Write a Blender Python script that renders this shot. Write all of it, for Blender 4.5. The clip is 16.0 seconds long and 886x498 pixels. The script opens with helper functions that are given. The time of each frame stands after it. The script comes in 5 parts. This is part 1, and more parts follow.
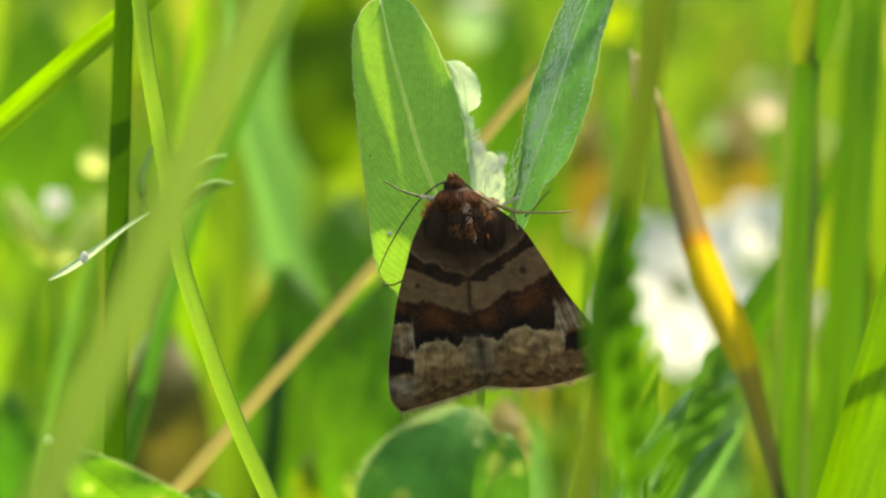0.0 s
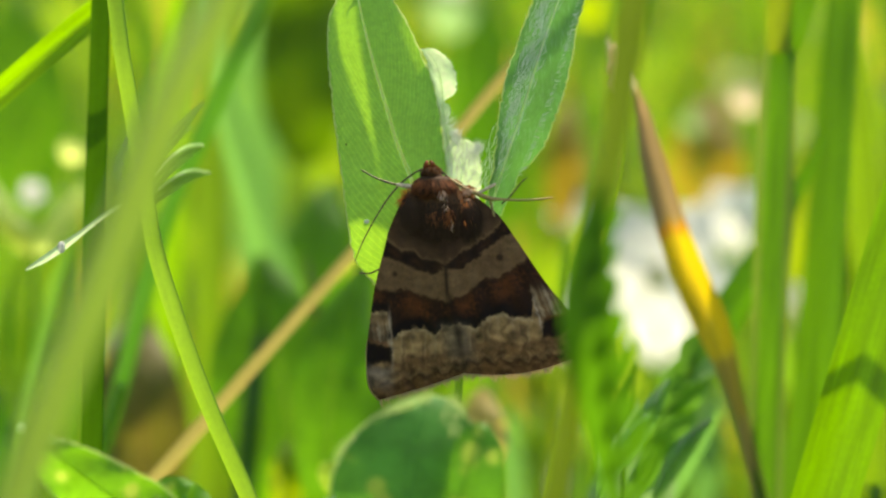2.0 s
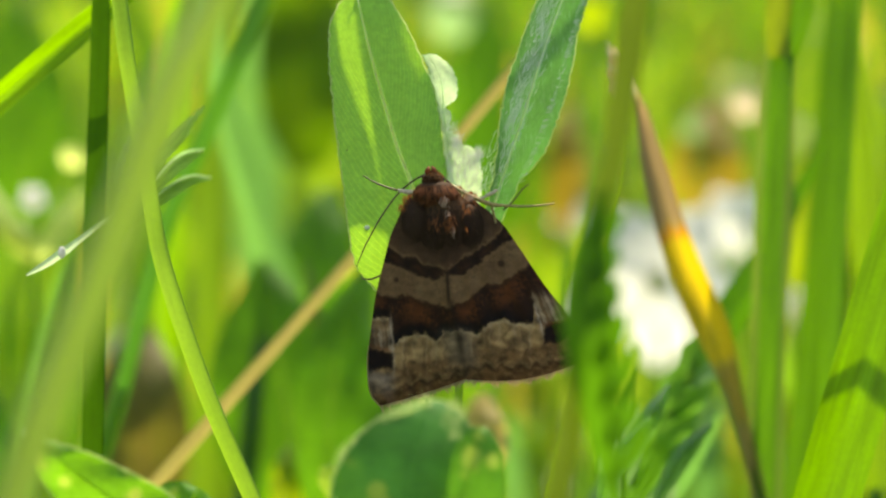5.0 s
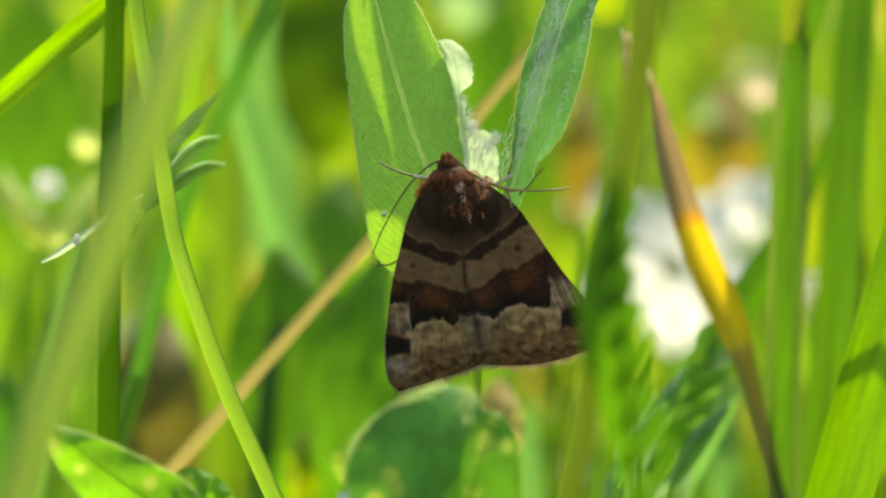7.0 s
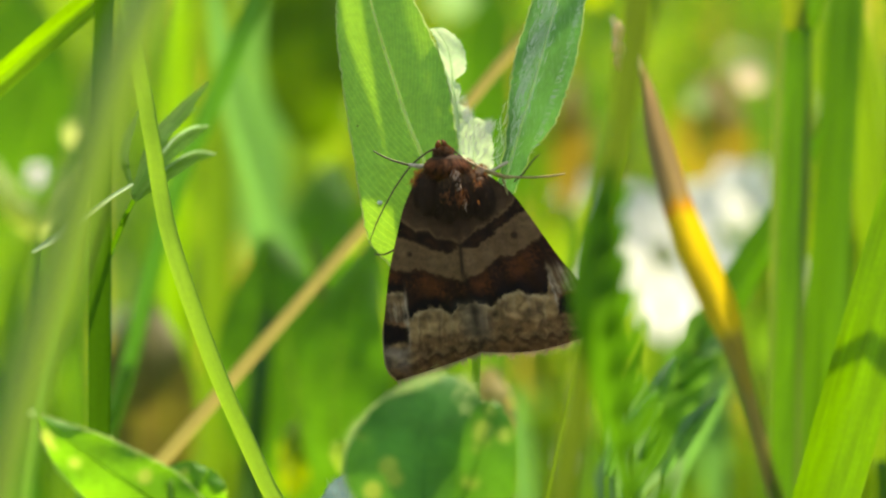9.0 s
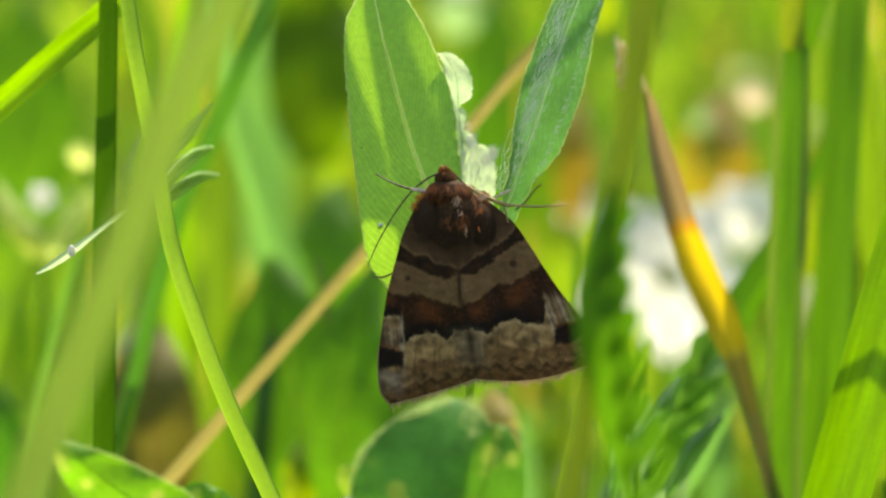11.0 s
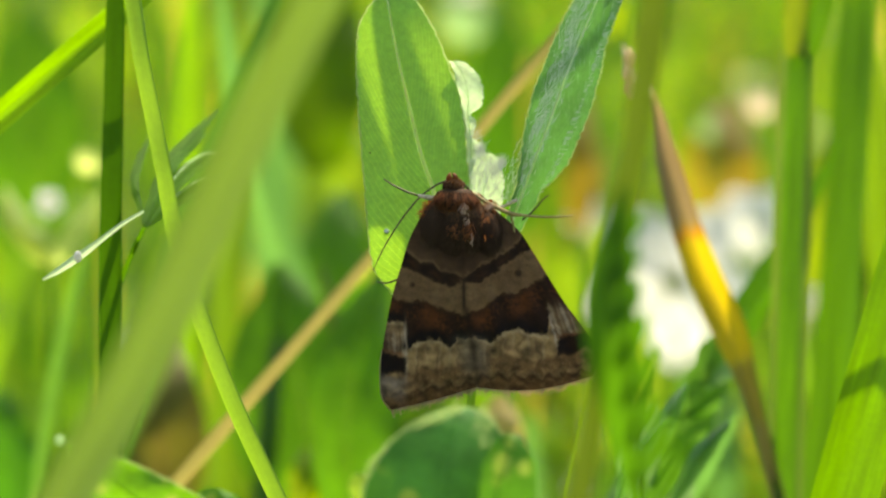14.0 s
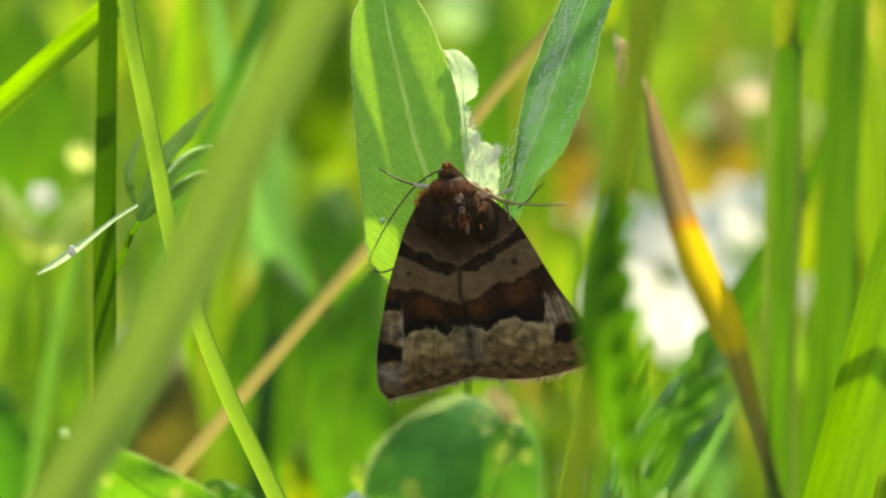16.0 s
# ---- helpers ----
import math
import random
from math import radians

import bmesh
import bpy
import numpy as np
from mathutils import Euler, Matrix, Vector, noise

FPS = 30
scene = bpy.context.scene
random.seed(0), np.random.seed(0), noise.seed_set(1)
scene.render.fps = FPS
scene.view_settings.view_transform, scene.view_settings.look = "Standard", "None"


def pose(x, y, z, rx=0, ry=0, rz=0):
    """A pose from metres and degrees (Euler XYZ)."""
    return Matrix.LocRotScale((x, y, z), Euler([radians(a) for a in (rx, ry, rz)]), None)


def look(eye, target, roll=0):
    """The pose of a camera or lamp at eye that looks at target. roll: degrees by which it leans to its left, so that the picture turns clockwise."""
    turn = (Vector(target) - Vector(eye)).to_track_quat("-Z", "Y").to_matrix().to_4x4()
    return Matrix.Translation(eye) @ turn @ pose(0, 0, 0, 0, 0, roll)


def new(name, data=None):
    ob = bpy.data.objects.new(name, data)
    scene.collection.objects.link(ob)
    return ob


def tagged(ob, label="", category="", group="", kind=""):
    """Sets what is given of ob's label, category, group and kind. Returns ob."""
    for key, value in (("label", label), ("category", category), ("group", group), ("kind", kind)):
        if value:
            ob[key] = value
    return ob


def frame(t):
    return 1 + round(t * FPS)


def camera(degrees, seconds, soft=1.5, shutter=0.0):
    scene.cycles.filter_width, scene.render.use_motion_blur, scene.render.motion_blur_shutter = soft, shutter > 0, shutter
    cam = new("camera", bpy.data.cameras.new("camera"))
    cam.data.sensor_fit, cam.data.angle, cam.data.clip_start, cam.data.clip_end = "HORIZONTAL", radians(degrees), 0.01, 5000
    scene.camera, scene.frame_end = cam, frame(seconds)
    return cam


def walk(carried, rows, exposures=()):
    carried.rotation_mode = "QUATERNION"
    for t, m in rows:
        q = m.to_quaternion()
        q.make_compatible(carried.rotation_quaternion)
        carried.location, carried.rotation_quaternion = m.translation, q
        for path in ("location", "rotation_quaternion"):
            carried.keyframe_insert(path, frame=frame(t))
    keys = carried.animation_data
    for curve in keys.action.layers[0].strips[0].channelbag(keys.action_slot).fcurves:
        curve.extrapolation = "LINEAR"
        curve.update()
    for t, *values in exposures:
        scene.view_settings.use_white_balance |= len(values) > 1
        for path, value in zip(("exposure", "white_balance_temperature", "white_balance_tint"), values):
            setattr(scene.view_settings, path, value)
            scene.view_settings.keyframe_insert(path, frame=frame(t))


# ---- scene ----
# ---- camera ----
# A close-up lens on a small plot of meadow. The moth sits 0.28 m in front of the lens, 0.25 m above the ground.
EYE = Vector((0.0, 0.0, 0.30))
FOCUS = 0.28
TILT = radians(10)
RIGHT = Vector((1, 0, 0))
AHEAD = Vector((0, math.cos(TILT), -math.sin(TILT)))
UPWARD = Vector((0, math.sin(TILT), math.cos(TILT)))
UNIT = math.tan(radians(6)) / 784          # one step of the camera-view grid, per metre of distance


def at(x, y, d):
    """A place set to fit the camera's view: x to the right and y down on its view grid, d metres away from the lens."""
    return EYE + AHEAD * d + RIGHT * ((x - 784) * UNIT * d) + UPWARD * ((441 - y) * UNIT * d)


cam = camera(12, 16.0, soft=2.3)
cam.data.dof.use_dof = True
cam.data.dof.focus_distance = FOCUS
cam.data.dof.aperture_fstop = 40.0
# seconds, aim to the right and upward on the grid, lean
AIM = [(0, 0.0, 0.0, 0.00), (0.5, 23.4, -2.5, -0.03), (1, 29.1, -2.4, 0.18), (1.5, 55.2, -14.3, 0.18), (2, 40.1, -18.5, 0.04),
       (2.5, 55.5, 6.8, -0.14), (3, 82.5, 17.7, -0.17), (3.5, 64.6, 24.3, -0.12), (4, 49.2, 7.1, 0.05),
       (6.5, 14.2, -23.1, -0.21), (7, 13.0, -34.6, -0.25), (7.5, 16.9, -29.2, -0.27), (8, 16.4, -32.2, -0.27),
       (8.5, 11.4, -35.2, -0.40), (9, 29.6, -54.9, -0.41), (11.5, 20.9, -14.4, -0.57), (12, 19.8, -27.4, -0.56),
       (12.5, 8.4, -27.8, -0.54), (13, 7.1, -18.3, -0.63), (13.5, 11.4, -17.9, -0.67), (14, 11.3, -6.7, -0.46),
       (14.5, 30.0, -14.0, -0.52), (15, 22.6, -15.5, -0.63), (15.5, 18.7, -19.0, -0.73), (16, 21.4, -21.1, -0.81)]
walk(cam, [(t, look(EYE, at(784 + a, 441 - b, FOCUS), r)) for t, a, b, r in AIM],
     [(0, 0.90, 8200, 10), (16, 0.90, 8200, 10)])

# ---- world and sun ----
SUN_UP, SUN_TURN = radians(52), radians(22)      # behind the moth, a little to the right
world = bpy.data.worlds.new("sky")
scene.world = world
world.use_nodes = True
sky = world.node_tree.nodes.new("ShaderNodeTexSky")
sky.sky_type = "NISHITA"
sky.sun_disc = False
sky.sun_elevation, sky.sun_rotation = SUN_UP, SUN_TURN
back = world.node_tree.nodes["Background"]
back.inputs["Strength"].default_value = 0.15
world.node_tree.links.new(sky.outputs["Color"], back.inputs["Color"])
sun = new("sun", bpy.data.lights.new("sun", "SUN"))
sun.data.energy, sun.data.angle, sun.data.color = 5.0, radians(0.55), (1.0, 0.95, 0.86)
SUN_WAY = Vector((math.sin(SUN_TURN) * math.cos(SUN_UP), math.cos(SUN_TURN) * math.cos(SUN_UP), math.sin(SUN_UP)))
sun.matrix_world = look(SUN_WAY * 3, (0, 0, 0))


# ---- materials ----
class Nodes:
    """A short hand for building a node material."""

    def __init__(self, name):
        self.m = bpy.data.materials.new(name)
        self.m.use_nodes = True
        self.t = self.m.node_tree
        self.t.nodes.clear()

    def add(self, kind, values=(), operation="", data_type="", blend_type="", feature=""):
        n = self.t.nodes.new("ShaderNode" + kind)
        if operation:
            n.operation = operation
        if data_type:
            n.data_type = data_type
        if blend_type:
            n.blend_type = blend_type
        if feature:
            n.feature = feature
        for k, v in dict(values).items():
            if isinstance(v, bpy.types.NodeSocket):
                self.t.links.new(v, n.inputs[k])
            else:
                n.inputs[k].default_value = v
        return n

    def math(self, op, a, b=0.0):
        return self.add("Math", {0: a, 1: b}, operation=op).outputs[0]

    def mix(self, f, a, b, blend="MIX"):
        n = self.add("Mix", {0: f}, data_type="RGBA", blend_type=blend)
        for i, v in ((6, a), (7, b)):
            if isinstance(v, bpy.types.NodeSocket):
                self.t.links.new(v, n.inputs[i])
            else:
                n.inputs[i].default_value = (*v[:3], 1)
        return n.outputs[2]

    def noise(self, vector, scale, detail=3.0, rough=0.55):
        return self.add("TexNoise", {"Vector": vector, "Scale": scale, "Detail": detail, "Roughness": rough}).outputs[0]

    def span(self, value, lo, hi, a=0.0, b=1.0):
        return self.add("MapRange", {0: value, 1: lo, 2: hi, 3: a, 4: b}).outputs[0]

    def finish(self, shader):
        out = self.add("OutputMaterial")
        self.t.links.new(shader, out.inputs[0])
        return self.m


def scaled(c, k):
    return tuple(v * k for v in c)


def plant(name, face, glow, thin=0.5, rough=0.45, kind="grass", spots=0.0, bands=(), down=0.0, veins=22.0, vein_glow=0.25, spec=0.4, lines=0.3, rib_glow=0.8):
    """A leaf surface: face is its own colour, glow the colour of the light that comes through, thin how much comes through.
    kind: grass has fine lines along it, leaf has a feather of side veins. bands: (place along, colour, glow) for withered stretches."""
    n = Nodes(name)
    tc = n.add("TexCoord")
    uv = n.add("SeparateXYZ", {0: tc.outputs["UV"]})
    u, v = uv.outputs[0], uv.outputs[1]
    across = n.add("CombineXYZ", {0: n.math("MULTIPLY", u, 5.0), 1: n.math("MULTIPLY", v, 5.0)}).outputs[0]
    big = n.noise(across, 1.0) if kind == "grass" else n.noise(tc.outputs["Object"], 240.0)
    fine = n.noise(tc.outputs["Object"], 2600.0, 4.0)
    if kind == "grass":
        along = n.add("CombineXYZ", {0: n.math("MULTIPLY", u, 26.0), 1: n.math("MULTIPLY", v, 2.5)}).outputs[0]
        relief = n.noise(along, 1.0, 2.0)
        mark = n.span(relief, 0.42, 0.62)
    else:
        side = n.math("ABSOLUTE", n.math("SUBTRACT", u, 0.5))
        wob = n.math("MULTIPLY", n.math("SUBTRACT", big, 0.5), 2.4)
        phase = n.math("ADD", n.math("SUBTRACT", n.math("MULTIPLY", v, veins), n.math("MULTIPLY", side, veins * 0.8)), wob)
        wave = n.math("SINE", n.math("MULTIPLY", phase, 6.2832))
        net = n.add("TexVoronoi", {"Vector": tc.outputs["Object"], "Scale": 1500.0}, feature="DISTANCE_TO_EDGE").outputs[0]
        mark = n.math("MAXIMUM", n.span(wave, 0.80, 1.0), n.span(net, 0.05, 0.0, 0.0, 0.35))
        relief = n.math("ADD", n.math("MULTIPLY", mark, -1.0), n.math("MULTIPLY", fine, 0.5))
    tone = n.math("MULTIPLY", n.span(big, 0.3, 0.7, 0.92 if lines < 0.15 else 0.74, 1.07 if lines < 0.15 else 1.22), n.span(fine, 0.3, 0.7, 0.94, 1.06) if kind == "grass" else n.span(fine, 0.3, 0.7, 0.88, 1.12))
    own = n.add("ObjectInfo").outputs["Random"]
    tone = n.math("MULTIPLY", tone, n.span(own, 0, 1, 0.86, 1.14))
    face_c, glow_c = n.mix(0.0, face, face), n.mix(0.0, glow, glow)
    for lo, hi, fc, gc in bands:
        edge = n.math("ADD", v, n.math("MULTIPLY", n.math("SUBTRACT", big, 0.5), 0.05))
        inside = n.math("MULTIPLY", n.span(edge, lo - 0.012, lo + 0.012), n.span(edge, hi + 0.012, hi - 0.012))
        face_c, glow_c = n.mix(inside, face_c, fc), n.mix(inside, glow_c, gc)
    if kind == "leaf":
        rib = n.span(side, 0.028, 0.012)
        face_c, glow_c = n.mix(n.math("MULTIPLY", rib, rib_glow * 0.88), face_c, scaled(face, 2.4)), n.mix(n.math("MULTIPLY", rib, rib_glow), glow_c, (min(1, glow[0] * 3), min(1, glow[1] * 1.9), min(1, glow[2] * 5)))
        face_c = n.mix(n.math("MULTIPLY", n.math("MULTIPLY", mark, n.span(big, 0.35, 0.65)), 0.10), face_c, scaled(face, 1.7))
        glow_c = n.mix(n.math("MULTIPLY", mark, vein_glow), glow_c, (min(1, glow[0] * 1.9), min(1, glow[1] * 1.5), glow[2] * 2))
    else:
        face_c = n.mix(n.math("MULTIPLY", mark, lines), face_c, scaled(face, 0.6))
        glow_c = n.mix(n.math("MULTIPLY", mark, lines), glow_c, scaled(glow, 0.6))
    if spots:
        cell = n.add("TexVoronoi", {"Vector": tc.outputs["Object"], "Scale": 520.0, "Randomness": 1.0})
        hole = n.math("MULTIPLY", n.span(cell.outputs["Distance"], 0.36, 0.22), n.span(n.noise(tc.outputs["Object"], 330.0, 1.0), 0.44, 0.5))
        face_c = n.mix(n.math("MULTIPLY", hole, spots), face_c, (0.30, 0.42, 0.08))
        glow_c = n.mix(n.math("MULTIPLY", hole, spots), glow_c, (0.62, 0.80, 0.10))
    if down:
        fuzz = n.noise(n.add("Mapping", {0: tc.outputs["Object"], 3: (9000.0, 9000.0, 900.0)}).outputs[0], 1.0, 2.0)
        face_c = n.mix(n.math("MULTIPLY", n.span(fuzz, 0.55, 0.75), down), face_c, (0.55, 0.62, 0.52))
    face_c = n.mix(1.0, face_c, n.add("CombineColor", {0: tone, 1: tone, 2: tone}).outputs[0], "MULTIPLY")
    glow_c = n.mix(1.0, glow_c, n.add("CombineColor", {0: tone, 1: tone, 2: tone}).outputs[0], "MULTIPLY")
    bump = n.add("Bump", {"Height": relief, "Strength": min(0.35, lines * 1.2), "Distance": 0.00012}).outputs[0]
    skin = n.add("BsdfPrincipled", {"Base Color": face_c, "Roughness": rough, "Specular IOR Level": spec, "Normal": bump})
    through_ = n.add("BsdfTranslucent", {"Color": glow_c, "Normal": bump})
    return n.finish(n.add("MixShader", {0: thin, 1: skin.outputs[0], 2: through_.outputs[0]}).outputs[0])


def plain(name, colour, rough=0.6, grain=900.0, vary=0.3, spec=0.3, sheen=0.0):
    n = Nodes(name)
    tc = n.add("TexCoord")
    a = n.noise(tc.outputs["Object"], grain, 4.0)
    b = n.noise(tc.outputs["Object"], grain * 0.12, 2.0)
    k = n.math("MULTIPLY", n.span(a, 0.3, 0.7, 1 - vary, 1 + vary), n.span(b, 0.3, 0.7, 1 - vary * 0.6, 1 + vary * 0.6))
    c = n.mix(1.0, colour, n.add("CombineColor", {0: k, 1: k, 2: k}).outputs[0], "MULTIPLY")
    bump = n.add("Bump", {"Height": a, "Strength": 0.4, "Distance": 0.25 / grain}).outputs[0]
    p = n.add("BsdfPrincipled", {"Base Color": c, "Roughness": rough, "Specular IOR Level": spec, "Normal": bump, "Sheen Weight": sheen})
    return n.finish(p.outputs[0])


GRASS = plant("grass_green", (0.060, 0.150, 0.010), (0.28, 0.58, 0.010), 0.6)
GRASS_DEEP = plant("grass_deep_green", (0.036, 0.120, 0.016), (0.10, 0.34, 0.02), 0.5)
GRASS_BROAD = plant("broad_grass_green", (0.060, 0.170, 0.008), (0.24, 0.55, 0.006), 0.56, lines=0.3)
GRASS_WIDE = plant("deep_broad_green", (0.050, 0.150, 0.010), (0.145, 0.42, 0.008), 0.55)
GRASS_FERN = plant("fern_green", (0.046, 0.140, 0.012), (0.105, 0.31, 0.010), 0.55, spec=0.15)
GRASS_FEATHER = plant("feather_leaf_green", (0.055, 0.150, 0.026), (0.20, 0.48, 0.05), 0.62, spec=0.15)
# Darker copy of the grass green: shade is put into its colour.
GRASS_SHADE_TONE = plant("grass_shade_tone_green", (0.044, 0.105, 0.020), (0.100, 0.25, 0.022), 0.45)
GRASS_SOFT = plant("grass_soft_green", (0.070, 0.150, 0.012), (0.25, 0.46, 0.012), 0.55)
GRASS_PALE = plant("grass_yellow_green", (0.11, 0.19, 0.015), (0.50, 0.68, 0.015), 0.6)
GRASS_VEIL = plant("grass_grey_green", (0.140, 0.225, 0.090), (0.18, 0.30, 0.035), 0.5, lines=0.06)
GRASS_BLUE = plant("leaf_blue_green", (0.065, 0.20, 0.06), (0.22, 0.54, 0.09), 0.58)
GRASS_PALE_BLUE = plant("leaf_pale_blue_green", (0.14, 0.26, 0.12), (0.34, 0.58, 0.20), 0.55)
GRASS_OLIVE = plant("grass_olive", (0.070, 0.120, 0.010), (0.155, 0.24, 0.008), 0.5)
STEM = plant("stem_green", (0.20, 0.36, 0.05), (0.46, 0.72, 0.05), 0.5, 0.45, lines=0.06)
STEM_THIN = plant("thin_stem_green", (0.15, 0.31, 0.035), (0.36, 0.64, 0.035), 0.5, 0.4, lines=0.08)
STEM_STOUT = plant("stout_stem_green", (0.055, 0.150, 0.006), (0.125, 0.33, 0.006), 0.5, 0.45, lines=0.2)
STEM_SHEATH = plant("pale_sheath_green", (0.080, 0.140, 0.030), (0.19, 0.32, 0.030), 0.52, 0.45, lines=0.15)
GRASS_TAWNY = plant("grass_tawny_green", (0.10, 0.13, 0.012), (0.28, 0.38, 0.012), 0.55)
STEM_MID = plant("stem_mid_green", (0.08, 0.18, 0.014), (0.30, 0.54, 0.015), 0.55, 0.4)
# Darker stem green: shade is put into its colour.
STEM_DARK = plant("stem_dark_green", (0.030, 0.110, 0.004), (0.085, 0.24, 0.006), 0.4, 0.65, spec=0.1, lines=0.1)
VETCH = plant("vetch_leaf_green", (0.09, 0.22, 0.04), (0.36, 0.66, 0.08), 0.65, 0.6, spec=0.06)
# Brightened weed green: sunlight is put into its colour.
LIME = plant("weed_leaf_sun_in_colour", (0.30, 0.45, 0.10), (0.85, 0.98, 0.28), 0.6, 0.5, spec=0.2)
LEAF = plant("clover_leaf_green", (0.130, 0.335, 0.078), (0.31, 0.62, 0.030), 0.46, 0.5, "leaf", vein_glow=0.65, veins=29.0, lines=0.14)
LEAF_SILK = plant("silky_leaf_green", (0.085, 0.21, 0.07), (0.13, 0.38, 0.06), 0.5, 0.45, "leaf", down=0.6)
LEAF_SPOT = plant("spotted_leaf_green", (0.080, 0.24, 0.030), (0.26, 0.66, 0.02), 0.48, 0.45, "leaf", spots=0.95, vein_glow=0.1, spec=0.2, rib_glow=0.15)
LEAF_DEEP_SPOT = plant("deep_spotted_leaf_green", (0.080, 0.24, 0.030), (0.16, 0.47, 0.02), 0.46, 0.45, "leaf", spots=0.95, vein_glow=0.1, spec=0.2, rib_glow=0.15)
# Low leaf green: shade and sky reflection are put into its colour.
LEAF_LOW = plant("low_leaf_shade_tone_green", (0.080, 0.29, 0.064), (0.155, 0.47, 0.03), 0.44, 0.6, "leaf", spots=0.9, vein_glow=0.1, spec=0.12, rib_glow=0.1)
LEAF_MID = plant("mid_leaf_green", (0.045, 0.14, 0.012), (0.13, 0.37, 0.010), 0.5, 0.5, "leaf", spec=0.2)
LEAF_FAR = plant("weed_leaf_green", (0.034, 0.13, 0.012), (0.085, 0.34, 0.010), 0.5, 0.45, "leaf")
# Darkened leaf green that carries the shade in its colour.
LEAF_SHADE_TONE = plant("leaf_shade_tone_green", (0.044, 0.11, 0.006), (0.16, 0.33, 0.006), 0.45, 0.6, "leaf", spec=0.15)
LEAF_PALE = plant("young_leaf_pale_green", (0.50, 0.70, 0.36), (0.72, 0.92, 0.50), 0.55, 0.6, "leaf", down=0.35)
RIB = plant("midrib_pale_green", (0.34, 0.48, 0.18), (1.0, 1.0, 0.8), 0.85, 0.5)
STRAW = plant("dry_stalk_tan", (0.40, 0.32, 0.10), (0.66, 0.54, 0.14), 0.55, 0.5, lines=0.15)
RUSSET = plant("russet_dead_leaf", (0.22, 0.15, 0.025), (0.50, 0.36, 0.02), 0.5, 0.55, "leaf")
DUN = plant("dun_dead_leaf", (0.12, 0.11, 0.02), (0.21, 0.19, 0.02), 0.4, 0.6, "leaf")
SEED = plant("seed_husk_cream", (0.62, 0.52, 0.38), (0.85, 0.70, 0.48), 0.65, 0.55)
PETAL = plant("petal_white", (0.82, 0.84, 0.80), (0.88, 0.90, 0.82), 0.52, 0.5)
DEAD = plant("withered_blade", (0.30, 0.28, 0.08), (0.45, 0.42, 0.08), 0.45, 0.5,
             bands=((-4, 0.257, (0.30, 0.22, 0.07), (0.45, 0.34, 0.08)), (0.257, 0.371, (0.30, 0.22, 0.05), (0.50, 0.36, 0.04)),
                    (0.371, 0.633, (0.62, 0.42, 0.02), (0.95, 0.68, 0.02)), (0.619, 0.642, (0.55, 0.22, 0.02), (0.8, 0.30, 0.02)),
                    (0.642, 0.90, (0.27, 0.175, 0.09), (0.42, 0.28, 0.13)), (0.90, 1.1, (0.62, 0.50, 0.40), (0.85, 0.68, 0.50))))
DOWNY = plant("downy_blue_grey_leaf", (0.50, 0.62, 0.60), (0.60, 0.80, 0.72), 0.5, 0.6, "leaf", down=0.5, rib_glow=0.2)
HAIR_RIM = plant("downy_leaf_rim", (0.38, 0.50, 0.20), (0.60, 0.76, 0.28), 0.55, 0.6, spec=0.1)
HAIR_PALE = plain("pale_leaf_hair", (0.75, 0.78, 0.68), 0.4, 3000, 0.1)


def ground_material():
    n = Nodes("meadow_soil")
    tc = n.add("TexCoord")
    a, b = n.noise(tc.outputs["Object"], 60.0, 5.0), n.noise(tc.outputs["Object"], 4.0, 3.0)
    c = n.mix(n.span(a, 0.4, 0.6), (0.060, 0.062, 0.026), (0.045, 0.090, 0.020))
    c = n.mix(n.span(b, 0.45, 0.6, 0.0, 0.6), c, (0.085, 0.100, 0.035))
    bump = n.add("Bump", {"Height": a, "Strength": 0.8, "Distance": 0.004}).outputs[0]
    return n.finish(n.add("BsdfPrincipled", {"Base Color": c, "Roughness": 0.9, "Specular IOR Level": 0.2, "Normal": bump}).outputs[0])


SOIL = ground_material()


def meadow_material():
    n = Nodes("meadow_mixed_green")
    tc = n.add("TexCoord")
    island = n.add("NewGeometry").outputs["Random Per Island"]
    ramp = n.add("ValToRGB", {0: island})
    stops = ((0.0, (0.05, 0.14, 0.02)), (0.22, (0.09, 0.19, 0.03)), (0.45, (0.13, 0.22, 0.03)), (0.7, (0.07, 0.17, 0.03)),
             (0.86, (0.22, 0.31, 0.07)), (0.93, (0.34, 0.27, 0.10)))
    while len(ramp.color_ramp.elements) < len(stops):
        ramp.color_ramp.elements.new(0.5)
    for e, (p, c) in zip(ramp.color_ramp.elements, stops):
        e.position, e.color = p, (*c, 1)
    ramp.color_ramp.interpolation = "CONSTANT"
    k = n.span(n.noise(tc.outputs["Object"], 70.0), 0.3, 0.7, 0.7, 1.3)
    c = n.mix(1.0, ramp.outputs[0], n.add("CombineColor", {0: k, 1: k, 2: k}).outputs[0], "MULTIPLY")
    g = n.mix(1.0, c, (2.2, 2.15, 0.62), "MULTIPLY")
    skin = n.add("BsdfPrincipled", {"Base Color": c, "Roughness": 0.4, "Specular IOR Level": 0.45})
    glow = n.add("BsdfTranslucent", {"Color": g})
    return n.finish(n.add("MixShader", {0: 0.55, 1: skin.outputs[0], 2: glow.outputs[0]}).outputs[0])


MEADOW = meadow_material()


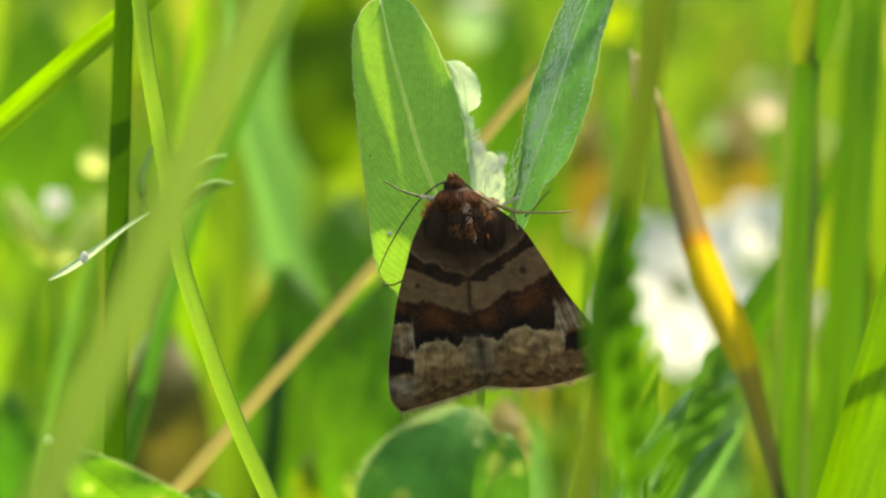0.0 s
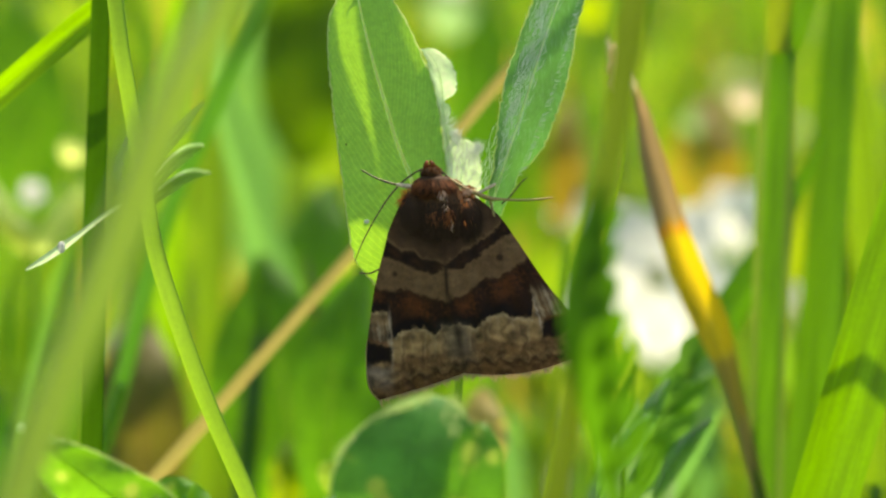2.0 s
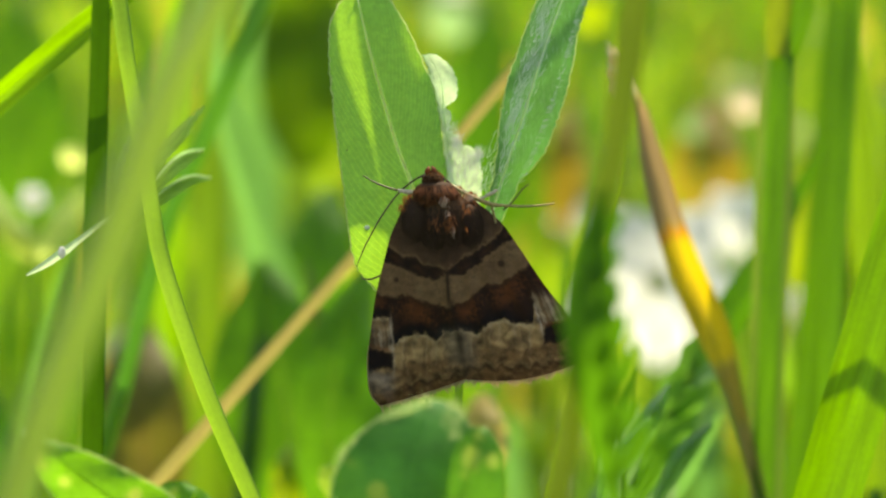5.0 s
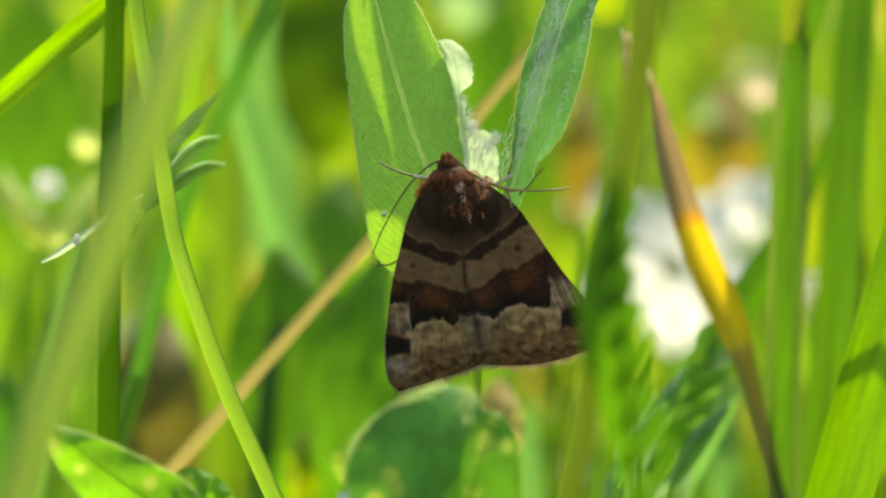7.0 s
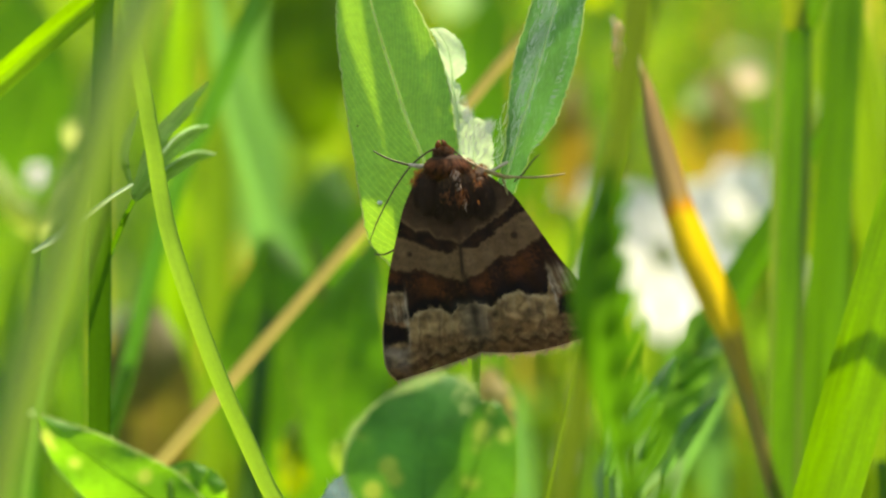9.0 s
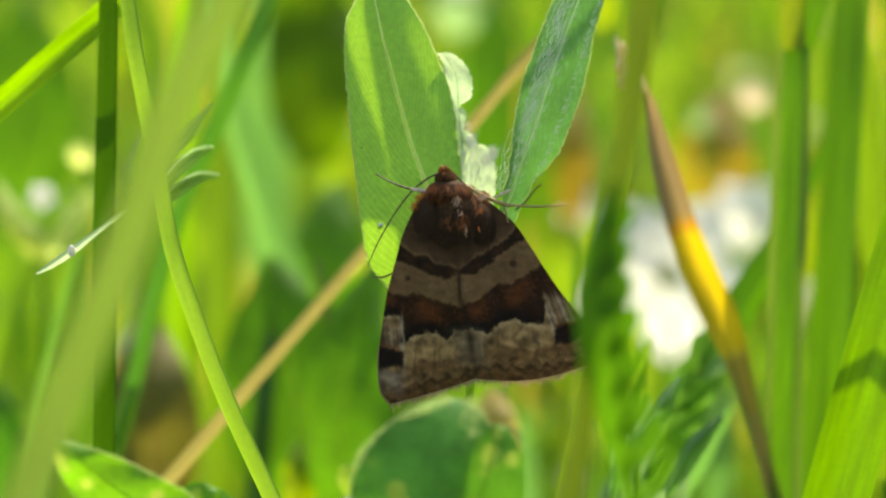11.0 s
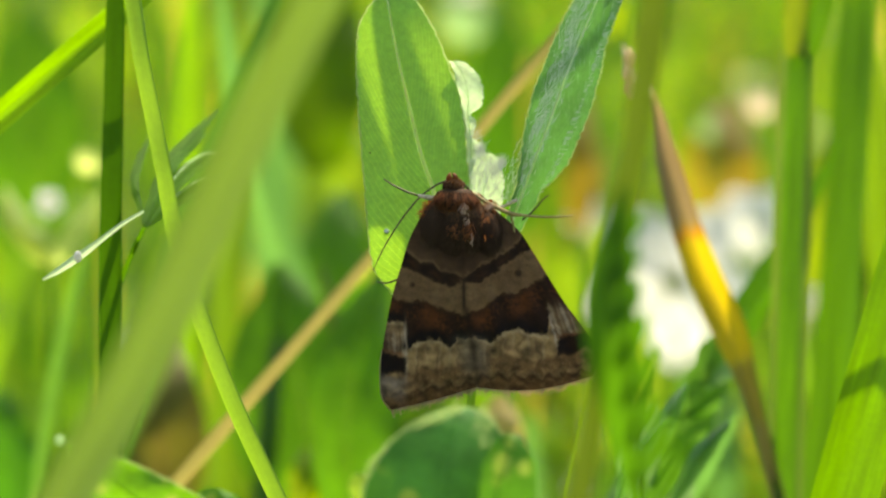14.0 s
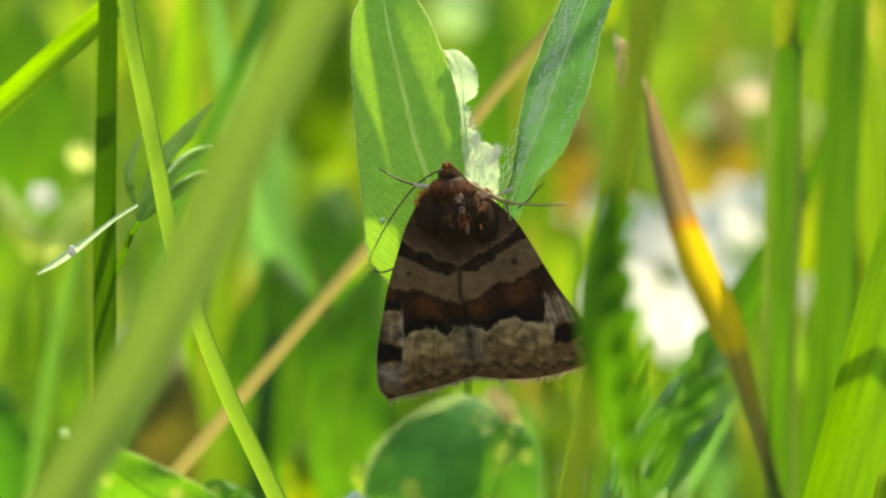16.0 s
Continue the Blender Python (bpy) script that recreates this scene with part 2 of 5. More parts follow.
# ---- shapes ----
def spline(points, count):
    """A smooth line through points of any dimension, sampled evenly along its own length."""
    p = np.array(points, float)
    p = np.vstack([2 * p[0] - p[1], p, 2 * p[-1] - p[-2]])
    out = []
    for i in range(1, len(p) - 2):
        a, b, c, d = p[i - 1:i + 3]
        for t in np.linspace(0, 1, 24, endpoint=False):
            out.append(0.5 * (2 * b + (c - a) * t + (2 * a - 5 * b + 4 * c - d) * t ** 2 + (3 * b - a - 3 * c + d) * t ** 3))
    out.append(p[-2])
    out = np.array(out)
    run = np.concatenate([[0], np.cumsum(np.linalg.norm(np.diff(out[:, :3], axis=0), axis=1))])
    s = np.linspace(0, run[-1], count)
    return np.stack([np.interp(s, run, out[:, k]) for k in range(out.shape[1])], 1)


def part(name, bm, material, parent=None, label="", base=None, smooth=True):
    """Links a bmesh as one mesh object; its vertices are given in the plot's space and moved to the base of its thing."""
    me = bpy.data.meshes.new(name)
    if base is not None:
        bmesh.ops.translate(bm, verts=bm.verts, vec=-Vector(base))
    bm.to_mesh(me)
    bm.free()
    if smooth:
        me.polygons.foreach_set("use_smooth", [True] * len(me.polygons))
    me.materials.append(material)
    ob = new(name, me)
    if parent is not None:
        ob.parent = parent
    elif base is not None:
        ob.location = base
    if label:
        ob["label"] = label
    return ob


def thing(name, base, label, category, group=""):
    ob = new(name)
    ob.location = base
    ob.empty_display_size = 0.005
    return tagged(ob, label, category, group)


def strip(bm, line, widths, fold=0.25, yaw=0.0, lanes=4, twist=0.0, curl=0.0, vs=None):
    """A blade along a line of places: V-shaped across, with its width at each place. u runs across and v along it."""
    uv = bm.loops.layers.uv.verify()
    rows, n = [], len(line)
    vs = np.linspace(0, 1, n) if vs is None else vs
    for i, c in enumerate(line):
        c = Vector(c)
        t = (Vector(line[min(i + 1, n - 1)]) - Vector(line[max(i - 1, 0)])).normalized()
        side = t.cross(AHEAD).normalized()
        turn = Matrix.Rotation(radians(yaw + twist * i / (n - 1)), 3, t)
        side = turn @ side
        out = side.cross(t).normalized()
        row = []
        for k in range(lanes + 1):
            u = 2 * k / lanes - 1
            row.append(bm.verts.new(c + side * (u * widths[i] / 2) + out * (abs(u) * fold + curl * u * u) * widths[i] / 2))
        rows.append(row)
    for i in range(n - 1):
        for k in range(lanes):
            f = bm.faces.new((rows[i][k], rows[i][k + 1], rows[i + 1][k + 1], rows[i + 1][k]))
            for loop, (a, b) in zip(f.loops, ((k, i), (k + 1, i), (k + 1, i + 1), (k, i + 1))):
                loop[uv].uv = (a / lanes, vs[b])
    return bm


def tube(bm, line, radii, sides=10, flat=1.0, vs=None, open_back=False):
    """A round stalk along a line of places, flattened in depth on request. Its half form faces the camera, open behind
    so sun shines through one wall.
    """
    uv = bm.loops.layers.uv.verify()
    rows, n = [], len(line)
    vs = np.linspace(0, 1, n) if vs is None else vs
    # the half form keeps only the arc turned to the camera
    turn = [math.pi * (-0.5 + 1.04 * (k / (sides - 1) - 0.5)) for k in range(sides)] if open_back else [2 * math.pi * k / sides for k in range(sides)]
    for i, c in enumerate(line):
        t = (Vector(line[min(i + 1, n - 1)]) - Vector(line[max(i - 1, 0)])).normalized()
        a = t.cross(AHEAD)
        a = a.normalized() if a.length > 1e-4 else RIGHT.copy()
        b = a.cross(t).normalized()
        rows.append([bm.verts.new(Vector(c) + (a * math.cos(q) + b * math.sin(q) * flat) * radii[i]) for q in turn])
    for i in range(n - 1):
        for k in range(sides - 1 if open_back else sides):
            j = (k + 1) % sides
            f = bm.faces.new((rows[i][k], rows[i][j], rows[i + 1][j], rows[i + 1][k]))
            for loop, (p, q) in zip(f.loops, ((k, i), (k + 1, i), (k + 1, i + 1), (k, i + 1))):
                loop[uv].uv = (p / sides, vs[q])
    if not open_back:
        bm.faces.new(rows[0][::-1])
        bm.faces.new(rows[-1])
    return bm


def rooted(points, count=40):
    """The line, widths and lengthwise marks of a plant from the ground to its tip. points go upward: (x, y, d, width) on the grid."""
    world_pts = [(*at(x, y, d), w * UNIT * d) for x, y, d, w in points]
    a, b = Vector(world_pts[0][:3]), Vector(world_pts[1][:3])
    way = (a - b).normalized()
    low = a + way * 0.03
    foot = low + Vector((way.x, way.y, 0)) * 0.03
    w = world_pts[0][3]
    root = spline([(foot.x, foot.y, -0.003, w * 0.8), (foot.x * 0.6 + low.x * 0.4, foot.y * 0.6 + low.y * 0.4, low.z * 0.5, w), (*low, w), world_pts[0]], 12)
    s = np.vstack([root[:-1], spline(world_pts, count)])
    vs = np.concatenate([np.linspace(-3, 0, 12)[:-1], np.linspace(0, 1, count)])
    return [Vector(r[:3]) for r in s], [max(r[3], 2e-5) for r in s], vs


def grass_blade(points, material, label, fold=0.3, yaw=0.0, twist=0.0, count=44, name="grass_plant", category="grass", group="grass blades"):
    """A grass plant: a blade that rises out of a tubular sheath."""
    line, widths, vs = rooted(points, count)
    base = line[0]
    p = thing(name, base, label, category, group)
    part("blade", strip(bmesh.new(), line[10:], widths[10:], fold, yaw, 6, twist, vs=vs[10:]), material, p, "", base)
    part("sheath", tube(bmesh.new(), line[:13], [w * 0.3 for w in widths[:13]], 10, 1.0, vs[:13]), STEM_MID, p, "tubular green leaf sheath", base)
    return p


def grass_stem(points, material, label, name="grass_plant", category="grass", group="grass stems", count=40, open_back=True):
    """A grass plant of one culm, with a swollen node low down."""
    line, widths, vs = rooted(points, count)
    base = line[0]
    p = thing(name, base, label, category, group)
    # by default a flattened half tube facing the camera, so it glows evenly
    part("culm", tube(bmesh.new(), line, [w / 2 for w in widths], 14, 0.22 if open_back else 0.8, vs, open_back), material, p, "", base)
    knot = [line[6].lerp(line[7], k / 5) for k in range(5)]
    part("node", tube(bmesh.new(), knot, [widths[6] * q for q in (0.5, 0.62, 0.68, 0.62, 0.5)], 12), material, p, "swollen stem node", base)
    return p


def leaf_mesh(mid, left, right, dl=0.0, dr=0.0, count=44, lanes=7, wave=0.0, seed=0):
    """A leaf about its midrib: half widths to both sides along it (grid steps), dl and dr how far its edges lie behind the midrib (mm)."""
    bm = bmesh.new()
    uv = bm.loops.layers.uv.verify()
    m = spline(mid, count)
    s = np.linspace(0, 1, count)
    wl = spline([(i / (len(left) - 1), w) for i, w in enumerate(left)], 120)
    wr = spline([(i / (len(right) - 1), w) for i, w in enumerate(right)], 120)
    wl, wr = np.interp(s, wl[:, 0], wl[:, 1]), np.interp(s, wr[:, 0], wr[:, 1])
    rows = []
    for i in range(count):
        x, y, d = m[i]
        tx, ty = m[min(i + 1, count - 1)][:2] - m[max(i - 1, 0)][:2]
        ln = math.hypot(tx, ty)
        nx, ny = -ty / ln, tx / ln
        if nx < 0:
            nx, ny = -nx, -ny
        row = []
        for k in range(-lanes, lanes + 1):
            u = k / lanes
            w = wl[i] if u < 0 else wr[i]
            z = (dl if u < 0 else dr) * 0.001 * abs(u) ** 1.4
            rip = wave * 0.001 * math.sin(s[i] * 17 + seed + u * 2) * u * u
            jag = 1 + 0.012 * noise.noise(Vector((s[i] * 40, u, seed))) * abs(u)
            row.append(bm.verts.new(at(x + nx * u * w * jag, y + ny * u * w * jag, d + z + rip)))
        rows.append(row)
    for i in range(count - 1):
        for k in range(2 * lanes):
            f = bm.faces.new((rows[i][k], rows[i][k + 1], rows[i + 1][k + 1], rows[i + 1][k]))
            for loop, (a, b) in zip(f.loops, ((k, i), (k + 1, i), (k + 1, i + 1), (k, i + 1))):
                loop[uv].uv = (a / (2 * lanes), b / (count - 1))
    rib = [at(x, y, d - 0.00008) for x, y, d in m]
    return bm, rib


def leaflet(parent, base, mid, left, right, material, rib_material, dl=0.0, dr=0.0, label="", rib=5.0, wave=0.0, seed=0, name="leaflet"):
    bm, line = leaf_mesh(mid, left, right, dl, dr, wave=wave, seed=seed)
    ob = part(name, bm, material, parent, label, base)
    w = rib * UNIT * mid[0][2] / 2
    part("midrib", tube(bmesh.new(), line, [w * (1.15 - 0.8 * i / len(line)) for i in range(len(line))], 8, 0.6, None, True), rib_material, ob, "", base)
    return ob


def edged_leaf(parent, base, mid, left, right, material, rib_material, dl=0.0, dr=0.0, label="", rib=5.0, teeth=1.6, wave=0.1, seed=0, rim=None, name="leaflet"):
    """A leaf drawn by its midrib (x, y, d) and its two edges (x, y), all from the foot to the tip, with a finely toothed rim."""
    count, lanes = 110, 7
    bm, rnd = bmesh.new(), random.Random(seed)
    uv = bm.loops.layers.uv.verify()
    m, l, r = spline(mid, count), spline(left, count), spline(right, count)
    rows = []
    for i in range(count):
        f, row = i / (count - 1), []
        bite = teeth * rnd.uniform(-1, 1)
        for k in range(-lanes, lanes + 1):
            e, u = (l[i] if k < 0 else r[i]), abs(k) / lanes
            x, y = m[i][0] + (e[0] - m[i][0]) * u, m[i][1] + (e[1] - m[i][1]) * u
            if u == 1:
                x += bite * (-1 if k < 0 else 1)
            z = (dl if k < 0 else dr) * 0.001 * u ** 1.4 + wave * 0.001 * math.sin(f * 19 + seed + 2 * k / lanes) * u * u
            row.append(bm.verts.new(at(x, y, m[i][2] + z)))
        rows.append(row)
    for i in range(count - 1):
        for k in range(2 * lanes):
            face = bm.faces.new((rows[i][k], rows[i][k + 1], rows[i + 1][k + 1], rows[i + 1][k]))
            for loop, (a, b) in zip(face.loops, ((k, i), (k + 1, i), (k + 1, i + 1), (k, i + 1))):
                loop[uv].uv = (a / (2 * lanes), b / (count - 1))
    edges = [[rows[i][k].co - AHEAD * 0.00004 for i in range(count)] for k in (0, 2 * lanes)]
    ob = part(name, bm, material, parent, label, base)
    w = rib * UNIT * mid[0][2] / 2
    line = [at(*p[:2], p[2] - 0.00008) for p in m]
    part("midrib", tube(bmesh.new(), line, [w * (1.15 - 0.8 * i / count) for i in range(count)], 8, 0.6, None, True), rib_material, ob, "", base)
    if rim:
        for line in edges:
            part("rim", strip(bmesh.new(), line, [2 * rim * UNIT * mid[0][2] * rnd.uniform(0.4, 1.2) for _ in line], 0.1, 0, 2), HAIR_RIM, ob, "pale downy rim", base)
    return ob


# ---- ground and meadow ----
def ground_sheet():
    bm = bmesh.new()
    rows = []
    ticks = [-400, -60, -8, -2, -1, -0.6, -0.3, 0, 0.3, 0.6, 1, 2, 8, 60, 400]
    for gy in [-60, -8, -2, -1, -0.5, 0, 0.25, 0.5, 0.75, 1, 1.3, 1.6, 2, 2.5, 3.2, 5, 12, 60, 800]:
        rows.append([bm.verts.new((gx, gy, -0.002 + 0.004 * noise.noise(Vector((gx * 3, gy * 3, 1))))) for gx in ticks])
    for a, b in zip(rows, rows[1:]):
        for k in range(len(ticks) - 1):
            bm.faces.new((a[k], a[k + 1], b[k + 1], b[k]))
    return tagged(part("ground", bm, SOIL), "brown meadow soil under the grass", "ground", kind="structure")


def meadow_stuff(name, count, near, far, spread, low, high, wide, seed, label, gap=None):
    """Many thin bent blades standing on the ground between two distances, as one mesh."""
    rnd = np.random.RandomState(seed)
    verts, faces = [], []
    for _ in range(count):
        d = near + (far - near) * rnd.rand() ** 0.8
        x = (rnd.rand() * 2 - 1) * spread * (0.06 + d * 0.16)
        h = low + (high - low) * rnd.rand() ** 1.3
        w = wide * (0.5 + rnd.rand()) * 0.5
        lean, way, turn = rnd.rand() * 0.55 * h, rnd.rand() * 6.283, rnd.rand() * 6.283
        start = len(verts)
        for k in range(6):
            s = k / 5
            cx, cy, cz = x + math.cos(way) * lean * s * s, d + math.sin(way) * lean * s * s, h * (s - 0.12 * s * s) - 0.004
            ww = w * (1 - s ** 2.2) + 0.0001
            a = turn + s * 0.8
            verts += [(cx - math.cos(a) * ww, cy - math.sin(a) * ww, cz), (cx + math.cos(a) * ww, cy + math.sin(a) * ww, cz)]
        faces += [(start + 2 * k, start + 2 * k + 1, start + 2 * k + 3, start + 2 * k + 2) for k in range(5)]
    me = bpy.data.meshes.new(name)
    me.from_pydata(verts, [], faces)
    me.materials.append(MEADOW)
    return tagged(new(name, me), label, "grass", kind="stuff")


def leaf_stuff(name, count, near, far, low, high, small, large, seed, label):
    """Small oval weed leaves at many angles between the blades, each on a thin stalk, as one mesh."""
    rnd = np.random.RandomState(seed)
    verts, faces = [], []
    for _ in range(count):
        d = near + (far - near) * rnd.rand()
        c = Vector(((rnd.rand() * 2 - 1) * (0.05 + d * 0.15), d, low + (high - low) * rnd.rand()))
        a = Euler((rnd.rand() * 1.6 - 0.3, rnd.rand() * 1.2 - 0.6, rnd.rand() * 6.283)).to_matrix()
        r = small + (large - small) * rnd.rand() ** 2
        start = len(verts)
        for k in range(8):
            q = k * math.pi / 4
            verts.append(tuple(c + a @ Vector((math.cos(q) * r * 0.6, math.sin(q) * r, 0.12 * r * math.cos(2 * q)))))
        faces.append(tuple(range(start, start + 8)))
        foot = c + a @ Vector((0, -r, -0.12 * r))
        verts += [tuple(foot + Vector((-4e-4, 0, 0))), tuple(foot + Vector((4e-4, 0, 0))), (foot.x + 0.0004, foot.y + 0.004, -0.004), (foot.x - 0.0004, foot.y + 0.004, -0.004)]
        faces.append(tuple(range(start + 8, start + 12)))
    me = bpy.data.meshes.new(name)
    me.from_pydata(verts, [], faces)
    me.materials.append(MEADOW)
    return tagged(new(name, me), label, "weeds", kind="stuff")


ground_sheet()
leaf_stuff("meadow_weeds", 2600, 0.62, 2.6, 0.02, 0.24, 0.004, 0.013, 8, "small green weed leaves among the meadow grass")
meadow_stuff("meadow_grass", 9000, 0.62, 3.4, 1.0, 0.10, 0.30, 0.006, 3, "sunlit green meadow grass with some dry blades")


def open_meadow(name, count, seed, label, near=0.5, reach=13.5, wide=0.003):
    """Coarser grass over the rest of the meadow, all round the plot and behind the camera."""
    rnd = np.random.RandomState(seed)
    verts, faces = [], []
    while len(faces) < count * 3:
        r, a = near + reach * rnd.rand() ** 1.5, rnd.rand() * 6.2832
        x, y = r * math.cos(a), r * math.sin(a) + 0.3
        if (y > 0.1 and abs(x) < 0.05 + 0.17 * y and y < 3.4) or (abs(x) < 0.05 and -0.08 < y < 0.2):
            continue
        h = (0.08 + 0.20 * rnd.rand()) * (1 if r > 1 else 0.7)
        w, turn, lean, way = wide + 0.0016 * r, rnd.rand() * 6.2832, rnd.rand() * 0.4 * h, rnd.rand() * 6.2832
        k = len(verts)
        for s in (0, 0.4, 0.75, 1.0):
            ww = w * (1 - s ** 2) + 0.0002
            cx, cy = x + math.cos(way) * lean * s * s, y + math.sin(way) * lean * s * s
            verts += [(cx - math.cos(turn) * ww, cy - math.sin(turn) * ww, h * s - 0.004), (cx + math.cos(turn) * ww, cy + math.sin(turn) * ww, h * s - 0.004)]
        faces += [(k + 2 * i, k + 2 * i + 1, k + 2 * i + 3, k + 2 * i + 2) for i in range(3)]
    me = bpy.data.meshes.new(name)
    me.from_pydata(verts, [], faces)
    me.materials.append(MEADOW)
    return tagged(new(name, me), label, "grass", kind="stuff")


open_meadow("far_meadow", 90000, 4, "sunlit meadow grass growing dense all round")
open_meadow("plot_grass", 34000, 5, "short green meadow grass beside the plot", 0.1, 4.5, 0.002)


# ---- the moth ----
STEP = 0.02145e-3                # one step of the wing drawing, which is laid out as the camera sees it
HUB = (385, 410)                 # where the wing drawing's origin lies


def wing_place(cx, cy, depth):
    return Vector(((cx - HUB[0]) * STEP, depth, (HUB[1] - cy) * STEP))


def below(x, line):
    return np.interp(x, [p[0] for p in line], [p[1] for p in line])


BAND_ONE_TOP = ((150, 315), (195, 325), (245, 365), (290, 368), (310, 392), (350, 395), (382, 412), (430, 375), (480, 345), (540, 305), (570, 262))
BAND_ONE_LOW = ((150, 380), (190, 385), (240, 396), (270, 415), (310, 430), (345, 440), (382, 418), (430, 425), (470, 395), (530, 350), (590, 315))
BAND_TWO_TOP = ((130, 474), (160, 478), (230, 490), (270, 485), (310, 505), (390, 522), (460, 490), (510, 450), (550, 450), (600, 415), (660, 385), (800, 330))
BAND_TWO_LOW = ((130, 548), (205, 556), (216, 640), (250, 615), (290, 603), (320, 605), (350, 628), (372, 600), (430, 592), (455, 598), (480, 608), (510, 575), (560, 560), (600, 575), (666, 577), (648, 508), (700, 470), (800, 440))


def wing_colours(x, y):
    """Scale colours of the two forewings: dark and pale wavy bands."""
    wob = np.array([noise.noise(Vector((a * 0.035, b * 0.035, 2.0))) for a, b in zip(x, y)])
    grit = np.array([noise.noise(Vector((a * 0.055, b * 0.065, 5.0))) for a, b in zip(x, y)])
    wob2 = np.array([noise.noise(Vector((a * 0.09, b * 0.09, 7.0))) for a, b in zip(x, y)])
    yy = y + wob * 7 + wob2 * 5
    xx = x + wob * 4 + wob2 * 4
    soft = lambda e, w: 1 / (1 + np.exp(-np.clip(e / w, -30, 30)))
    col = np.zeros((len(x), 3)) + (0.085, 0.060, 0.046)

    def lay(mask, c):
        col[:] = col * (1 - mask[:, None]) + np.array(c) * mask[:, None]

    t1, l1 = below(xx, BAND_ONE_TOP), below(xx, BAND_ONE_LOW)
    t2 = below(xx, BAND_TWO_TOP)
    low = BAND_TWO_LOW[:14]
    l2 = below(xx, low)
    l2 = np.where(xx > 652, np.minimum(577, 510 + (xx - 652) * 0.62), l2)
    lay(soft(yy - (t1 - 26), 9) * 0.7, (0.15, 0.108, 0.075))
    lay(soft(4 - np.abs(yy - t1 + 5), 1.6) * 0.55, (0.30, 0.225, 0.155))
    lay(soft(yy - t1, 2.2), (0.020, 0.012, 0.008))
    lay(soft(7 - np.abs(yy - (t1 + l1) / 2), 4) * soft(l1 - yy, 4) * (0.5 + 0.5 * np.sin(x * 0.09)), (0.060, 0.030, 0.015))
    lay(soft(yy - l1, 2.6), (0.185, 0.135, 0.088))
    # paler scales beside the seam and towards the outer edges, grey-brown dust between
    for vx, vy, ra, rb in ((352, 462, 20, 30), (414, 462, 22, 32), (590, 350, 24, 34), (205, 425, 18, 24), (470, 440, 16, 22), (300, 465, 14, 18)):
        lay(soft(1 - np.hypot((x - vx) / ra, (y - vy) / rb) + 0.7 * wob2, 0.22) * soft(yy - l1, 3) * 0.45, (0.30, 0.245, 0.175))
    lay(soft(wob2 + 0.6 * wob - 0.18, 0.07) * soft(yy - l1, 3) * 0.45, (0.120, 0.082, 0.052))
    lay(soft(5 - np.abs(yy - l1 - 6), 2) * 0.4, (0.29, 0.22, 0.15))
    lay(soft(6 - np.abs(yy - t2 + 8), 2.5) * 0.35, (0.28, 0.21, 0.14))
    lay(soft(yy - t2, 2.4), (0.030, 0.016, 0.009))
    lay(soft(yy - t2 - 12, 6) * soft(t2 + 78 - yy, 10) * (0.5 + 0.5 * np.sin(x * 0.045 + 1 + wob2 * 2)), (0.125, 0.050, 0.017))
    lay(soft(yy - (l2 - 34), 7) * (xx < 650), (0.010, 0.007, 0.006))
    lay(soft(yy - (l2 - 15), 5) * (xx < 650), (0.005, 0.004, 0.004))
    lay(soft(yy - l2, 1.6), (0.385, 0.31, 0.20))
    lay(soft(4.0 - np.abs(yy - l2 - 4), 1.2) * 0.8, (0.50, 0.46, 0.38))
    # terminal field: pale vein streaks above, a brown zone with a scalloped line below
    margin = np.where(x < 445, 742 + (445 - x) * 0.20, 724 - np.maximum(0, x - 640) * 0.20)
    vein = np.maximum(0, np.sin((x - 385) * 0.105 + wob * 1.5)) ** 10
    lay(soft(yy - (margin - 82) + 22 * wob, 6) * 0.85, (0.150, 0.092, 0.050))
    lay(soft(6 - np.abs(yy - (margin - 88) + 22 * wob), 3) * 0.5, (0.38, 0.29, 0.19))
    lay(soft(np.sin(x * 0.11 + wob * 4) * np.sin(y * 0.13 + wob2 * 4) - 0.35, 0.12) * soft(yy - (margin - 66), 8) * 0.5, (0.34, 0.27, 0.18))
    for vx in (222, 254, 288, 322, 352, 458, 500, 546, 592, 636):
        lay(soft(3.6 - np.abs(xx - vx - (y - 600) * (vx - 400) * 0.0006), 1.1) * soft(yy - l2, 3) * soft(l2 + 52 + 14 * math.sin(vx) - yy, 12) * 0.55, (0.52, 0.46, 0.36))
    for vx, vy, vr in ((272, 640, 17), (340, 640, 12), (505, 612, 20), (600, 628, 14), (455, 640, 12)):
        lay(soft(vr - np.hypot(x - vx, (y - vy) * 0.8), 4) * 0.6, (0.10, 0.070, 0.042))
    lay(vein * soft(yy - l2, 4) * soft(l2 + 74 - yy, 14) * 0.4, (0.48, 0.41, 0.31))
    lay(soft(0.25 - np.abs(np.sin(x * 0.05 + wob)), 0.1) * soft(yy - l2 - 8, 6) * soft(margin - 30 - yy, 14) * 0.5, (0.09, 0.062, 0.04))
    scallop = margin - 22 + 13 * np.abs(np.sin(x * 0.062 + wob * 0.8))
    lay(soft(6 - np.abs(yy - scallop), 2.2) * 0.8, (0.045, 0.026, 0.014))
    lay(soft(7 - np.abs(yy - scallop + 13), 3) * 0.35, (0.36, 0.29, 0.20))
    lay(soft(yy - scallop - 6, 5) * 0.6, (0.115, 0.066, 0.034))
    # grey middle along the seam
    lay(soft(40 - abs(x - 412 - (y - 600) * 0.20), 10) * soft(yy - 590, 6) * soft(700 - yy, 12) * 0.7, (0.155, 0.165, 0.19))
